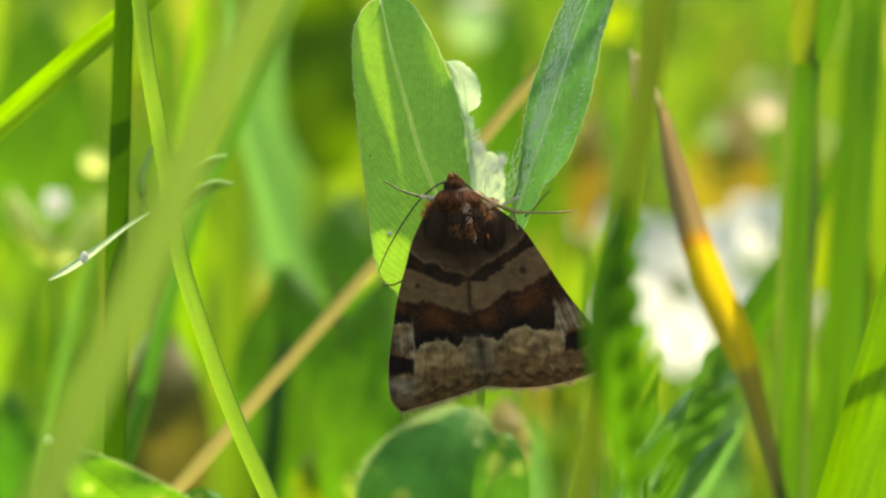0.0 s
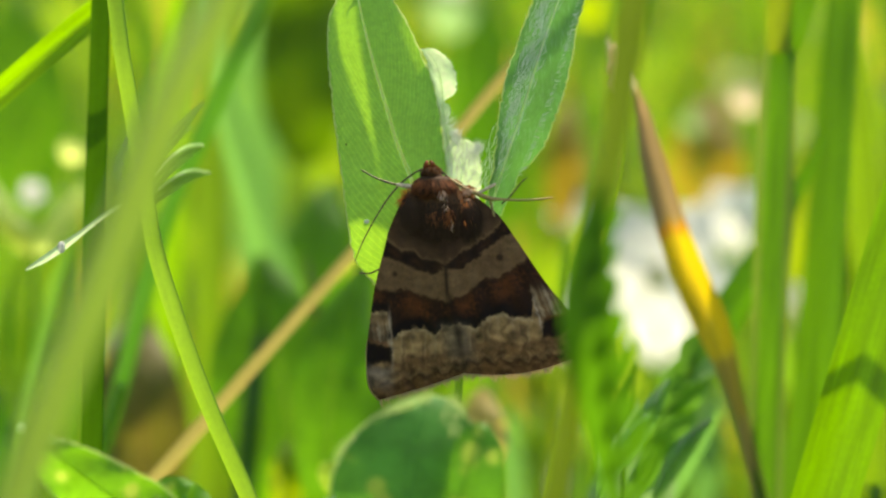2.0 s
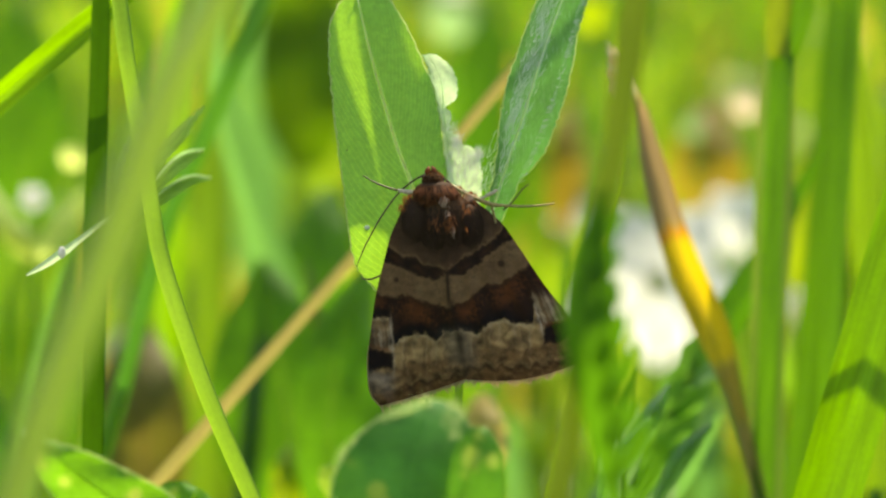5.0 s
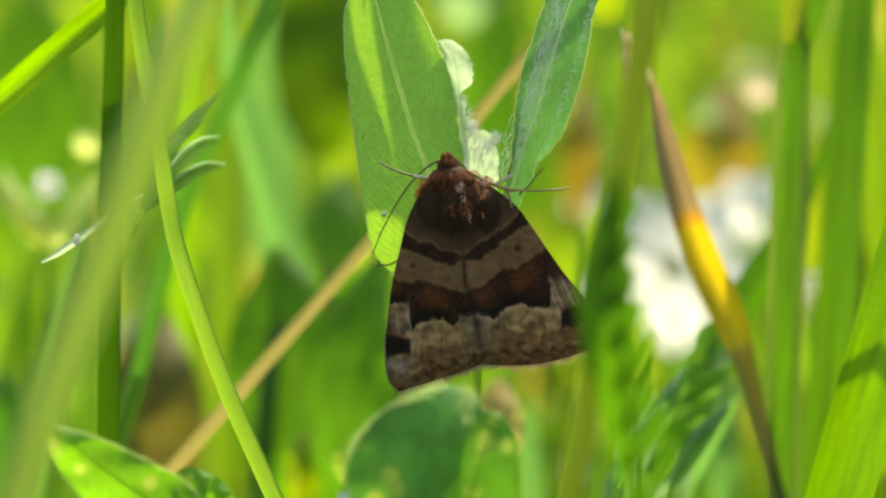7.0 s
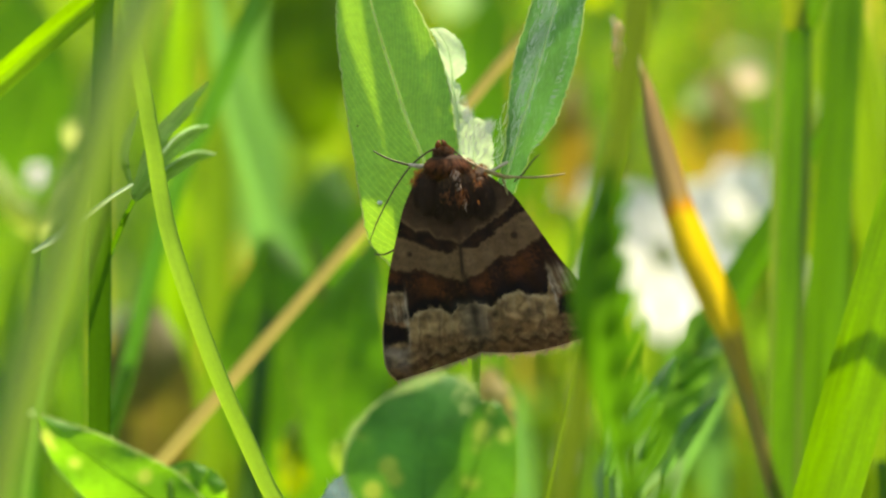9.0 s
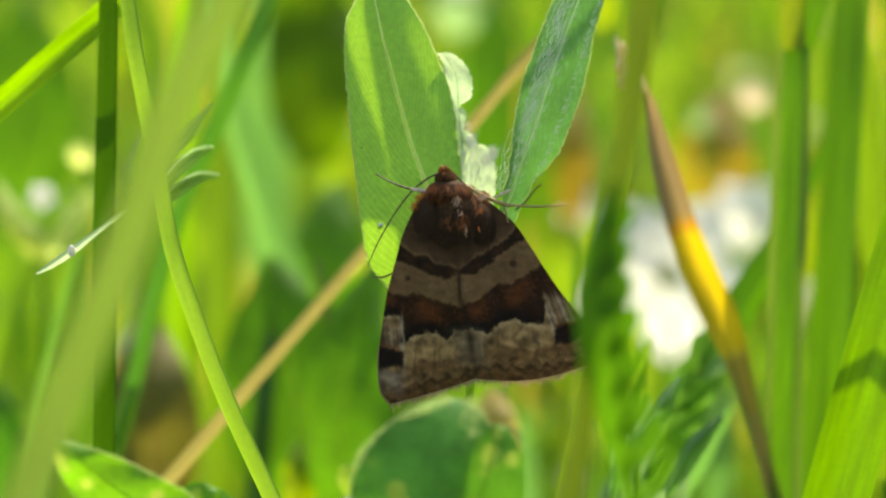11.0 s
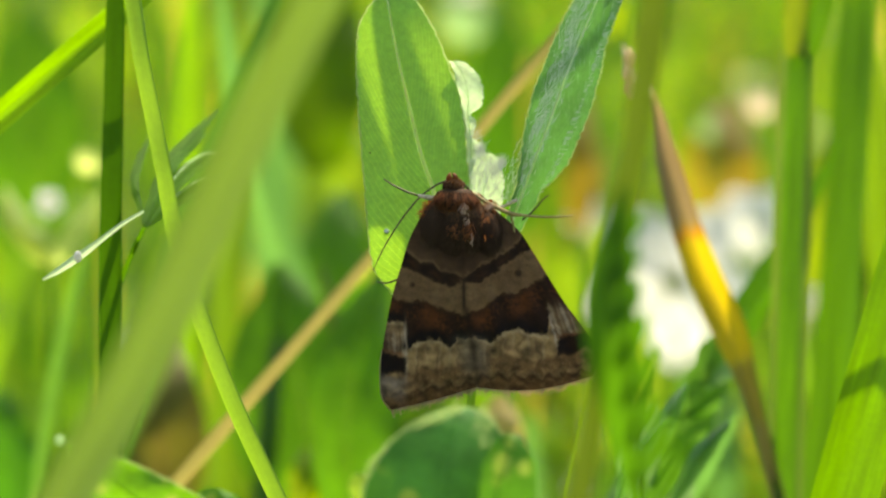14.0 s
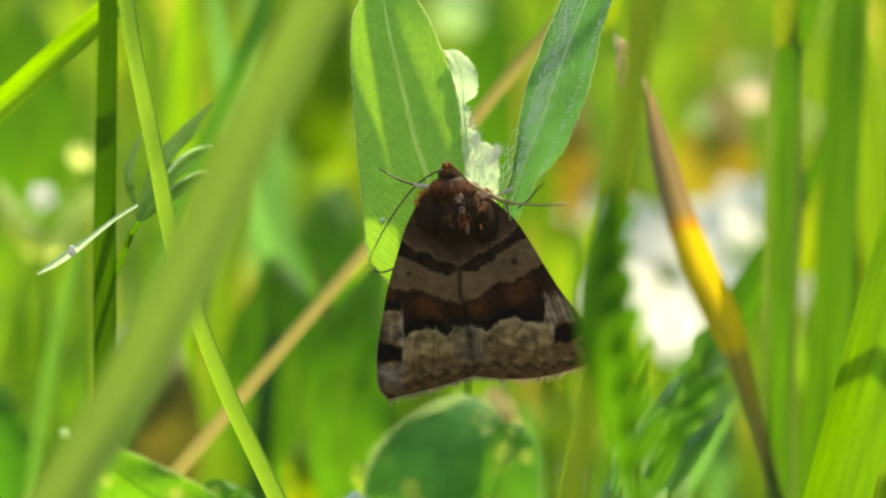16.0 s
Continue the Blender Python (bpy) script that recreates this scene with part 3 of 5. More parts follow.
    lay(soft(9 - abs(x - 426 - (y - 640) * 0.16), 3) * soft(yy - 600, 8) * 0.6, (0.07, 0.055, 0.045))
    # streaked patch and dark wedge at each outer edge
    edge = 214 + (y - 600) * 0.06
    field = soft(edge - xx, 2) * soft(yy - 566 - (205 - x) * 0.25, 9) * soft(650 + (x - 180) * 0.25 - yy, 3)
    lay(field, (0.17, 0.125, 0.085))
    for vx, vw, va in ((160, 2.2, 0.5), (177, 4.2, 0.8), (189, 2.0, 0.5), (203, 3.0, 0.9)):
        lay(field * va * soft(vw - np.abs(xx - vx - (y - 600) * 0.10), 1.6) * soft(yy - 574 - 16 * math.sin(vx), 9), (0.46, 0.45, 0.43))
    lay(soft(3.6 - abs(xx - edge + 1), 1.2) * soft(yy - 566, 10) * soft(712 - yy, 14) * 0.85, (0.50, 0.50, 0.52))
    lay(soft(219 - xx, 1.6) * soft(yy - 656 - (x - 190) * 0.25, 2) * soft(722 - (x - 150) * 0.16 + 8 * np.sin(x * 0.06) - yy, 2.5), (0.012, 0.008, 0.006))
    lay(soft(210 - xx, 6) * soft(5 - abs(yy - 648 - (x - 180) * 0.25), 2) * 0.8, (0.20, 0.10, 0.055))
    lay(soft(168 - xx, 5) * soft(yy - 600, 8) * soft(640 - yy, 6) * 0.6, (0.03, 0.02, 0.014))
    lay(soft(220 - xx, 6) * soft(yy - 724, 4) * soft(774 - yy, 14) * 0.6, (0.30, 0.33, 0.40))
    field = soft(xx - 652 - (y - 505) * 0.22, 2) * soft(yy - 488, 6) * soft(582 - (x - 690) * 0.22 - yy, 3)
    lay(field, (0.17, 0.125, 0.085))
    for vx, vw, va in ((668, 5.0, 0.7), (688, 3.0, 0.5), (703, 5.5, 0.9), (722, 2.0, 0.6)):
        lay(field * va * soft(vw - np.abs(xx - vx - (y - 520) * 0.42), 1.8), (0.46, 0.45, 0.43))
    lay(soft(3.4 - abs(xx - 654 - (y - 505) * 0.26), 1.2) * soft(yy - 508, 6) * soft(612 - yy, 8) * 0.85, (0.52, 0.52, 0.54))
    lay(soft(xx - 684 + (y - 600) * 0.1, 1.6) * soft(yy - 572 + (x - 690) * 0.20, 2) * soft(640 - (x - 700) * 0.35 + 6 * np.sin(x * 0.08) - yy, 2.5), (0.012, 0.008, 0.006))
    lay(soft(xx - 684, 4) * soft(5 - abs(yy - 574 + (x - 690) * 0.20), 2) * 0.7, (0.22, 0.12, 0.07))
    # two small eye marks and the dark stroke between the wings
    for ex, ey, er in ((228, 437, 8), (553, 387, 11)):
        lay(soft(er - np.hypot(x - ex, y - ey), 1.5) * 0.8, (0.03, 0.018, 0.012))
    lay(soft(5 - abs(x - 385 - (y - 420) * 0.05), 1.5) * soft(yy - 405, 4) * soft(505 - yy, 5) * 0.85, (0.03, 0.022, 0.018))
    lay(soft(9 - abs(x - 398 - (y - 520) * 0.22), 4) * soft(yy - 495, 6) * soft(640 - yy, 10) * 0.75, (0.020, 0.014, 0.011))
    lay(soft(70 - abs(x - 378), 18) * soft(395 - yy, 22) * 0.65, (0.040, 0.022, 0.013))
    lay(soft(0.4 - np.abs(np.sin(x * 0.04 + wob * 2)), 0.2) * soft(t1 - 6 - yy, 10) * 0.35, (0.045, 0.026, 0.016))
    mottle = np.array([noise.noise(Vector((a * 0.030, b * 0.045, 9.0))) + 0.5 * noise.noise(Vector((a * 0.02, b * 0.02, 3.0))) for a, b in zip(x, y)])
    rough = 0.35 + 0.65 * soft(yy - l2, 6)
    shade = 1 + 0.34 * (rough * grit)[:, None] + 0.74 * (rough * mottle)[:, None] + 0.05 * np.random.RandomState(7).randn(len(x), 1)
    return np.clip(col * shade * (0.77, 0.55, 0.36), 0.003, 1)


def scale_material(name, through_share=0.012):
    n = Nodes(name)
    tc = n.add("TexCoord")
    pig = n.add("VertexColor")
    pig.layer_name = "pigment"
    scales = n.noise(n.add("Mapping", {0: tc.outputs["Object"], 3: (12000.0, 12000.0, 8000.0)}).outputs[0], 1.0, 2.0)
    k = n.span(scales, 0.3, 0.7, 0.92, 1.09)
    c = n.mix(1.0, pig.outputs[0], n.add("CombineColor", {0: k, 1: k, 2: k}).outputs[0], "MULTIPLY")
    bump = n.add("Bump", {"Height": scales, "Strength": 0.5, "Distance": 0.00005}).outputs[0]
    p = n.add("BsdfPrincipled", {"Base Color": c, "Roughness": 0.7, "Specular IOR Level": 0.12, "Normal": bump})
    g = n.add("BsdfTranslucent", {"Color": n.mix(0.5, c, (0.3, 0.12, 0.03))})
    return n.finish(n.add("MixShader", {0: through_share, 1: p.outputs[0], 2: g.outputs[0]}).outputs[0])


WING = scale_material("wing_scales")
FUR_DARK = plant("moth_fur_dark_brown", (0.058, 0.032, 0.017), (0.14, 0.06, 0.02), 0.15, 0.7, spec=0.06)
FUR_BROWN = plant("moth_fur_brown", (0.115, 0.060, 0.030), (0.30, 0.12, 0.03), 0.25, 0.6, spec=0.1)
FUR_RUST = plant("moth_fur_rust", (0.21, 0.076, 0.031), (0.56, 0.20, 0.05), 0.35, 0.6, spec=0.1)
FUR_GREY = plant("moth_fur_grey_brown", (0.062, 0.036, 0.022), (0.16, 0.08, 0.03), 0.15, 0.7, spec=0.06)
FUR_GLINT = plant("moth_fur_painted_glint", (0.56, 0.37, 0.26), (0.6, 0.4, 0.3), 0.3, 0.6, spec=0.1)
FRINGE = plant("wing_fringe_buff", (0.36, 0.26, 0.14), (0.68, 0.50, 0.25), 0.4, 0.6)
LEG = plain("moth_leg_buff", (0.31, 0.23, 0.085), 0.5, 5000, 0.35)
LEG_PALE = plain("moth_leg_pale", (0.58, 0.48, 0.33), 0.5, 5000, 0.35)
FEELER = plain("moth_feeler_brown", (0.085, 0.055, 0.030), 0.5, 6000, 0.35)
EYE_DARK = plain("moth_eye_dark", (0.012, 0.008, 0.006), 0.18, 5000, 0.2, 0.6)


def wing(parent, inner, outer, bulge, name):
    rows, cols = 210, 150
    a, b = spline(inner, rows), spline(outer, rows)
    k = np.linspace(0, 1, rows)[:, None]
    s = np.linspace(0, 1, cols)[None, :]
    x = a[:, :1] * (1 - s) + b[:, :1] * s
    y = a[:, 1:] * (1 - s) + b[:, 1:] * s + bulge * np.sin(np.pi * s) * k ** 6
    depth = -0.0017 * (1 - s) ** 1.3 * (0.35 + 0.65 * np.sin(np.pi * np.clip(k * 0.75 + 0.2, 0, 1))) - 0.0001 * np.sin(s * 30) * k + 0.0002 * np.sin(k * 5)
    xf, yf, df = x.ravel(), y.ravel(), np.broadcast_to(depth, x.shape).ravel()
    verts = [wing_place(p, q, r) for p, q, r in zip(xf, yf, df)]
    faces = [(i * cols + j, i * cols + j + 1, (i + 1) * cols + j + 1, (i + 1) * cols + j) for i in range(rows - 1) for j in range(cols - 1)]
    me = bpy.data.meshes.new(name)
    me.from_pydata(verts, [], faces)
    me.polygons.foreach_set("use_smooth", [True] * len(faces))
    layer = me.color_attributes.new("pigment", "FLOAT_COLOR", "POINT")
    c = np.hstack([wing_colours(xf, yf), np.ones((len(xf), 1))])
    layer.data.foreach_set("color", c.ravel())
    me.materials.append(WING)
    ob = new(name, me)
    ob.parent = parent
    # the fringe of hair-fine scales along the hind edge
    bm = bmesh.new()
    rnd = random.Random(11)
    for i in range(360):
        q = rnd.random() * (cols - 1)
        j = min(int(q), cols - 2)
        p0, p1 = (verts[(rows - 1) * cols + j + e] for e in (0, 1))
        p = p0.lerp(p1, q - j)
        w, ln = (p1 - p0).normalized() * 0.000035, (6 + 22 * rnd.random() ** 3) * STEP
        tip = p + Vector((rnd.uniform(-0.7, 0.7), rnd.uniform(-0.3, 0.3), -1)).normalized() * ln
        bm.faces.new([bm.verts.new(v) for v in (p - w + Vector((0, 0, 3e-5)), p + w + Vector((0, 0, 3e-5)), tip + w * 0.3, tip - w * 0.3)])
    part("fringe", bm, FRINGE, ob, "short buff hair fringe")
    return ob


def fur(bm, centre, size, count, length, seed, spread=0.5, down=1.0, front=True):
    """Short hairs on a rounded body, combed downward."""
    rnd = random.Random(seed)
    for _ in range(count):
        v = Vector((rnd.gauss(0, 1), -abs(rnd.gauss(0, 1)) if front else rnd.gauss(0, 1), rnd.gauss(0, 1))).normalized()
        p = centre + Vector((v.x * size.x, v.y * size.y, v.z * size.z))
        way = (v * 0.55 + Vector((0, 0, -down)) + Vector((rnd.uniform(-1, 1), rnd.uniform(-1, 1), rnd.uniform(-1, 1))) * spread).normalized()
        ln = length * rnd.uniform(0.6, 1.3)
        side = way.cross(v).normalized() * 0.000022
        mid = p + way * ln * 0.55
        bm.faces.new([bm.verts.new(q) for q in (p - side, p + side, mid + side, mid - side)])
        bm.faces.new([bm.verts.new(q) for q in (mid - side, mid + side, p + way * ln)])
    return bm


def ball(bm, centre, size, cuts=20):
    made = bmesh.ops.create_uvsphere(bm, u_segments=cuts, v_segments=cuts // 2 + 2, radius=1.0)
    for v in made["verts"]:
        v.co = centre + Vector((v.co.x * size.x, v.co.y * size.y, v.co.z * size.z))
    return bm


def limb(parent, name, pts, radii, material, label=""):
    s = spline([(*wing_place(x, y, d * 0.001), r * (0.66 if material is FEELER else 0.9) * STEP) for (x, y, d), r in zip(pts, radii)], 26)
    return part(name, tube(bmesh.new(), [Vector(r[:3]) for r in s], [max(r[3], 8e-6) for r in s], 8), material, parent, label)


def build_moth():
    rest = Matrix.Translation(at(829, 491, FOCUS - 0.0005)) @ Matrix((RIGHT, AHEAD, UPWARD)).transposed().to_4x4()
    moth = new("moth")
    moth.matrix_basis = rest
    tagged(moth, "brown moth with dark and buff banded wings resting on a leaf", "moth")
    wing(moth, ((376, 190), (388, 410), (402, 520), (436, 640), (444, 742)),
         ((262, 190), (215, 290), (190, 380), (165, 480), (150, 580), (140, 680), (146, 780), (178, 826)), 4, "forewing")
    wing(moth, ((370, 190), (382, 410), (398, 520), (426, 640), (440, 744)),
         ((455, 180), (545, 252), (600, 325), (690, 460), (770, 560), (812, 625), (800, 695)), 26, "forewing")
    part("abdomen", ball(bmesh.new(), wing_place(405, 480, 0.0012), Vector((62 * STEP, 0.0012, 215 * STEP))), FUR_DARK, moth, "dark brown abdomen under the wings")
    c, z = wing_place(374, 258, 0.0004), Vector((84 * STEP, 0.0021, 112 * STEP))
    thorax = part("thorax", ball(bmesh.new(), c, z, 28), FUR_BROWN, moth, "dark brown furry thorax")
    part("fur", fur(bmesh.new(), c, z * 0.99, 3800, 0.0004, 1, 0.35, 1.8), FUR_DARK, thorax)
    part("pale_fur", fur(bmesh.new(), c, z * 0.99, 3600, 0.0004, 31, 0.35, 1.8), FUR_GREY, thorax, "brown hairs")
    # the pale tufts paint sun glints onto the thorax; the rust ones are its colour
    for rx, ry, rw, rh, many, m, seed in ((352, 260, 26, 24, 36, FUR_RUST, 2), (392, 262, 22, 28, 70, FUR_RUST, 41), (448, 196, 26, 26, 50, FUR_RUST, 44), (446, 250, 24, 32, 12, FUR_RUST, 45),
                                          (376, 190, 11, 14, 40, FUR_GLINT, 43), (386, 226, 6, 22, 16, FUR_GLINT, 46), (404, 282, 5, 16, 8, FUR_GLINT, 47), (452, 178, 14, 8, 50, FUR_GLINT, 48)):
        part("tuft", fur(bmesh.new(), wing_place(rx, ry, -0.0015), Vector((rw * STEP, 0.0006, rh * STEP)), many, 0.00035, seed, 0.4, 1.2), m, thorax, "pale pinkish hairs painted in as sun glints" if m is FUR_GLINT else "rust brown tuft on the back")
    # rust hairs along the shoulders stand in for light on the rim
    for rx, ry, seed in ((268, 186, 51), (256, 210, 52), (418, 160, 53), (462, 178, 54)):
        part("tuft", fur(bmesh.new(), wing_place(rx, ry, 0.0002), Vector((16 * STEP, 0.0006, 16 * STEP)), 150, 0.00035, seed, 0.5, 0.9, False), FUR_RUST, thorax, "rust brown hairs added as rim light at the shoulder")
    for tx, ty, seed in ((300, 240, 14), (448, 268, 15)):
        q, r = wing_place(tx, ty, 0.0003), Vector((50 * STEP, 0.0013, 70 * STEP))
        shoulder = part("shoulder", ball(bmesh.new(), q, r, 18), FUR_BROWN, moth, "brown furry shoulder tuft")
        part("fur", fur(bmesh.new(), q, r, 2200, 0.0006, seed, 0.35, 1.6), FUR_GREY, shoulder)
    c2 = wing_place(350, 160, -0.0004)
    collar = part("collar", ball(bmesh.new(), c2, Vector((64 * STEP, 0.0012, 30 * STEP))), FUR_DARK, moth, "orange brown furry collar")
    part("fur", fur(bmesh.new(), c2, Vector((64 * STEP, 0.0012, 29 * STEP)), 2000, 0.0006, 3, 0.4, 1.4), FUR_RUST, collar)
    part("dark_fur", fur(bmesh.new(), c2, Vector((64 * STEP, 0.00121, 29 * STEP)), 1000, 0.0006, 23, 0.4, 1.4), FUR_DARK, collar)
    c3 = wing_place(343, 126, -0.0002)
    head = part("head", ball(bmesh.new(), c3, Vector((29 * STEP, 0.0009, 24 * STEP))), FUR_DARK, moth)
    part("fur", fur(bmesh.new(), c3, Vector((29 * STEP, 0.0009, 24 * STEP)), 1100, 0.00016, 4, 0.6, 0.2), FUR_BROWN, head)
    for ex in (316, 370):
        part("eye", ball(bmesh.new(), wing_place(ex, 128, -0.0001), Vector((9 * STEP, 0.00040, 13 * STEP)), 14), EYE_DARK, head, "round dark eye")
    for px, lean in ((326, 330), (344, 340)):
        limb(head, "palp", ((px, 108, -0.5), (px + 2, 98, -0.6), (lean, 88, -0.4)), (10, 9, 4), FUR_RUST)
    limb(moth, "antenna", ((318, 112, -0.4), (285, 128, 0.1), (240, 165, 0.3), (200, 215, 0.3), (165, 270, 0.4), (130, 335, 0.5), (104, 398, 0.5)),
         (5, 4.5, 4.5, 4, 3.6, 3, 2), FEELER, "thin thread-like feeler")
    limb(moth, "antenna", ((366, 112, -0.4), (398, 140, 0.1), (430, 158, 0.3), (480, 182, 0.4), (530, 210, 0.5)), (5, 4.5, 4.5, 4, 3), FEELER)
    leg = limb(moth, "foreleg", ((330, 170, 0.1), (275, 166, 0.1), (235, 160, 0.3)), (8, 9, 6), LEG_PALE, "buff foreleg with dark foot")
    limb(leg, "foot", ((238, 161, 0.5), (200, 150, 0.4), (160, 133, 0.5), (126, 113, 0.7)), (6, 5, 4, 3.5), FEELER)
    leg = limb(moth, "foreleg", ((400, 145, -0.4), (450, 175, -0.6), (520, 204, -0.2), (560, 208, 0.2)), (6, 6.5, 8, 5), LEG)
    limb(leg, "foot", ((556, 208, 0.2), (620, 211, 0.0), (680, 208, 0.0), (718, 203, 0.1)), (4.6, 4.2, 3.6, 3), LEG)
    limb(moth, "middle_leg", ((450, 190, 0.4), (490, 186, 0.4), (520, 172, 0.4), (541, 161, 0.6)), (4.5, 5, 6, 6), LEG_PALE)
    limb(moth, "hind_leg", ((215, 408, 0.4), (180, 422, 0.5), (150, 434, 0.6), (118, 433, 0.8)), (5, 4.5, 4, 3.5), FEELER)
    limb(moth, "hind_leg", ((560, 222, 0.5), (590, 196, 0.6), (622, 156, 0.7), (641, 141, 0.8)), (4, 4, 3.6, 3), FEELER, "thin dark hind foot")
    limb(moth, "middle_leg", ((524, 212, 0.2), (532, 240, 0.1), (540, 280, 0.2)), (4, 4, 3), LEG)
    limb(moth, "wing_edge", ((143, 640, 0.1), (139, 690, 0.1), (147, 782, 0.1), (176, 826, 0.1)), (2.5, 3.5, 4.5, 4), FRINGE, "pale buff wing corner")
    limb(moth, "wing_edge", ((790, 590, 0.1), (811, 627, 0.1), (804, 690, 0.1)), (2.5, 3.5, 3.5), FRINGE)
    return moth, rest


MOTH, MOTH_REST = build_moth()


# ---- the plant that carries the moth ----
def leaf_hairs(parent, base, spots, count, length, seed, lean=(0.2, -0.6, 0.7), material=None):
    """Fine silky hairs standing on a leaf. spots: (x, y, d, reach) on the grid."""
    bm, rnd = bmesh.new(), random.Random(seed)
    for _ in range(count):
        x, y, d, r = rnd.choice(spots)
        a, q = rnd.random() * 6.283, math.sqrt(rnd.random()) * r
        p = at(x + math.cos(a) * q, y + math.sin(a) * q, d)
        way = (RIGHT * (lean[0] + rnd.uniform(-0.5, 0.5)) + AHEAD * (lean[1] + rnd.uniform(-0.3, 0.3)) + UPWARD * (lean[2] + rnd.uniform(-0.4, 0.4))).normalized()
        side = way.cross(AHEAD).normalized() * 0.000016
        tip = p + way * length * rnd.uniform(0.5, 1.2)
        bm.faces.new([bm.verts.new(v) for v in (p - side, p + side, tip)])
    return part("hairs", bm, material or HAIR_PALE, parent, "fine pale silky hairs", base)


def host_plant():
    line, widths, vs = rooted(((842, 900, 0.2865, 16), (850, 720, 0.2865, 15), (862, 560, 0.2865, 14), (868, 420, 0.2860, 13), (872, 372, 0.2855, 12)), 40)
    base = line[0]
    p = thing("clover_plant", base, "green clover plant with folded silky leaflets carrying the moth", "plant")
    part("stem", tube(bmesh.new(), line, [w / 2 for w in widths], 10, vs=vs), STEM, p, "", base)
    edged_leaf(p, base, ((812, 520, 0.2835), (795, 430, 0.2835), (772, 345, 0.2836), (745, 274, 0.2839), (725, 206, 0.2842), (708, 146, 0.2844), (690, 76, 0.2847), (676, 10, 0.2850), (673, 2, 0.2850)),
               ((732, 548), (693, 512), (668, 476), (655, 406), (648, 336), (640, 276), (634, 226), (629, 176), (625, 126), (624, 84), (629, 46), (645, 14), (665, -3), (673, 0)),
               ((834, 520), (836, 430), (834, 345), (826, 276), (819, 216), (806, 161), (790, 121), (770, 76), (754, 45), (730, 10), (706, -14), (684, -20), (676, -14), (674, -2)),
               LEAF, RIB, 0.2, 0.9, "broad oval green leaflet folded at the midrib", 8, 1.6, 0.1, 1, 1.7)
    for x, y, r, m, l in ((690, 413, 5, HAIR_PALE, "tiny pale grain stuck to the leaf"), (655, 276, 1.6, FUR_DARK, "tiny dark speck on the leaf")):
        part("speck", ball(bmesh.new(), at(x, y, 0.2836), Vector((r, r, r * 0.8)) * UNIT * 0.2836, 10), m, p, l, base)
    one = edged_leaf(p, base, ((900, 420, 0.2838), (916, 372, 0.2839), (936, 310, 0.2842), (968, 215, 0.2846), (1003, 105, 0.2850), (1042, 0, 0.2856), (1072, -70, 0.2860)),
                     ((890, 420), (904, 368), (914, 320), (925, 240), (938, 165), (960, 98), (990, 20), (1030, -50), (1072, -76)),
                     ((918, 420), (944, 368), (962, 330), (998, 292), (1018, 246), (1038, 192), (1054, 130), (1066, 62), (1086, 0), (1092, -40), (1074, -76)),
                     LEAF_SILK, RIB, -1.0, 1.6, "narrow blue-green leaflet with silky hairs", 5, 2.4, 0.1, 2, 1.5)
    leaf_hairs(one, base, [(912 + 118 * k / 60 - 16 + 6 * (k % 5), 350 - 370 * k / 60, 0.2836 + 0.0010 * k / 60, 15) for k in range(61)], 800, 0.0009, 5, (0.4, -0.2, 0.9))
    leaf_hairs(one, base, [(958 + 124 * (k / 80) ** 0.8, 330 - 350 * k / 80, 0.2850 + 0.0012 * k / 80, 5) for k in range(81)], 240, 0.0004, 15, (0.9, -0.2, 0.4))
    two = edged_leaf(p, base, ((856, 390, 0.2846), (858, 340, 0.2846), (860, 300, 0.2847), (862, 270, 0.2848)),
                     ((826, 390), (826, 340), (830, 300), (838, 264), (858, 265)), ((888, 390), (893, 340), (892, 308), (884, 280), (866, 267)),
                     LEAF_PALE, LEAF_PALE, 0.05, 0.05, "small curled pale young leaflet with white hairs", 4, 3.0, 0.05, 3)
    leaf_hairs(two, base, ((855, 300, 0.2842, 26), (862, 325, 0.2842, 26), (880, 300, 0.2842, 16), (888, 290, 0.2844, 8), (850, 268, 0.2844, 10)), 380, 0.0008, 6, (0.15, -0.3, 1.0))
    three = edged_leaf(p, base, ((838, 300, 0.2852), (832, 250, 0.2853), (826, 205, 0.2854), (824, 170, 0.2855), (815, 135, 0.2857), (797, 108, 0.2858)),
                       ((820, 300), (820, 250), (817, 205), (806, 165), (798, 132), (788, 108)), ((852, 300), (843, 268), (849, 252), (836, 240), (840, 212), (830, 200), (848, 187), (851, 160), (838, 128), (816, 109), (799, 106)),
                       LEAF_PALE, LEAF_PALE, 0.0, 0.1, "pale young leaflet eaten ragged at the edge", 4, 2.0, 0.1, 4)
    leaf_hairs(three, base, ((838, 240, 0.2850, 10), (846, 262, 0.2850, 8)), 60, 0.0006, 7, (0.5, -0.3, 0.5))
    return p, base


HOST, HOST_BASE = host_plant()


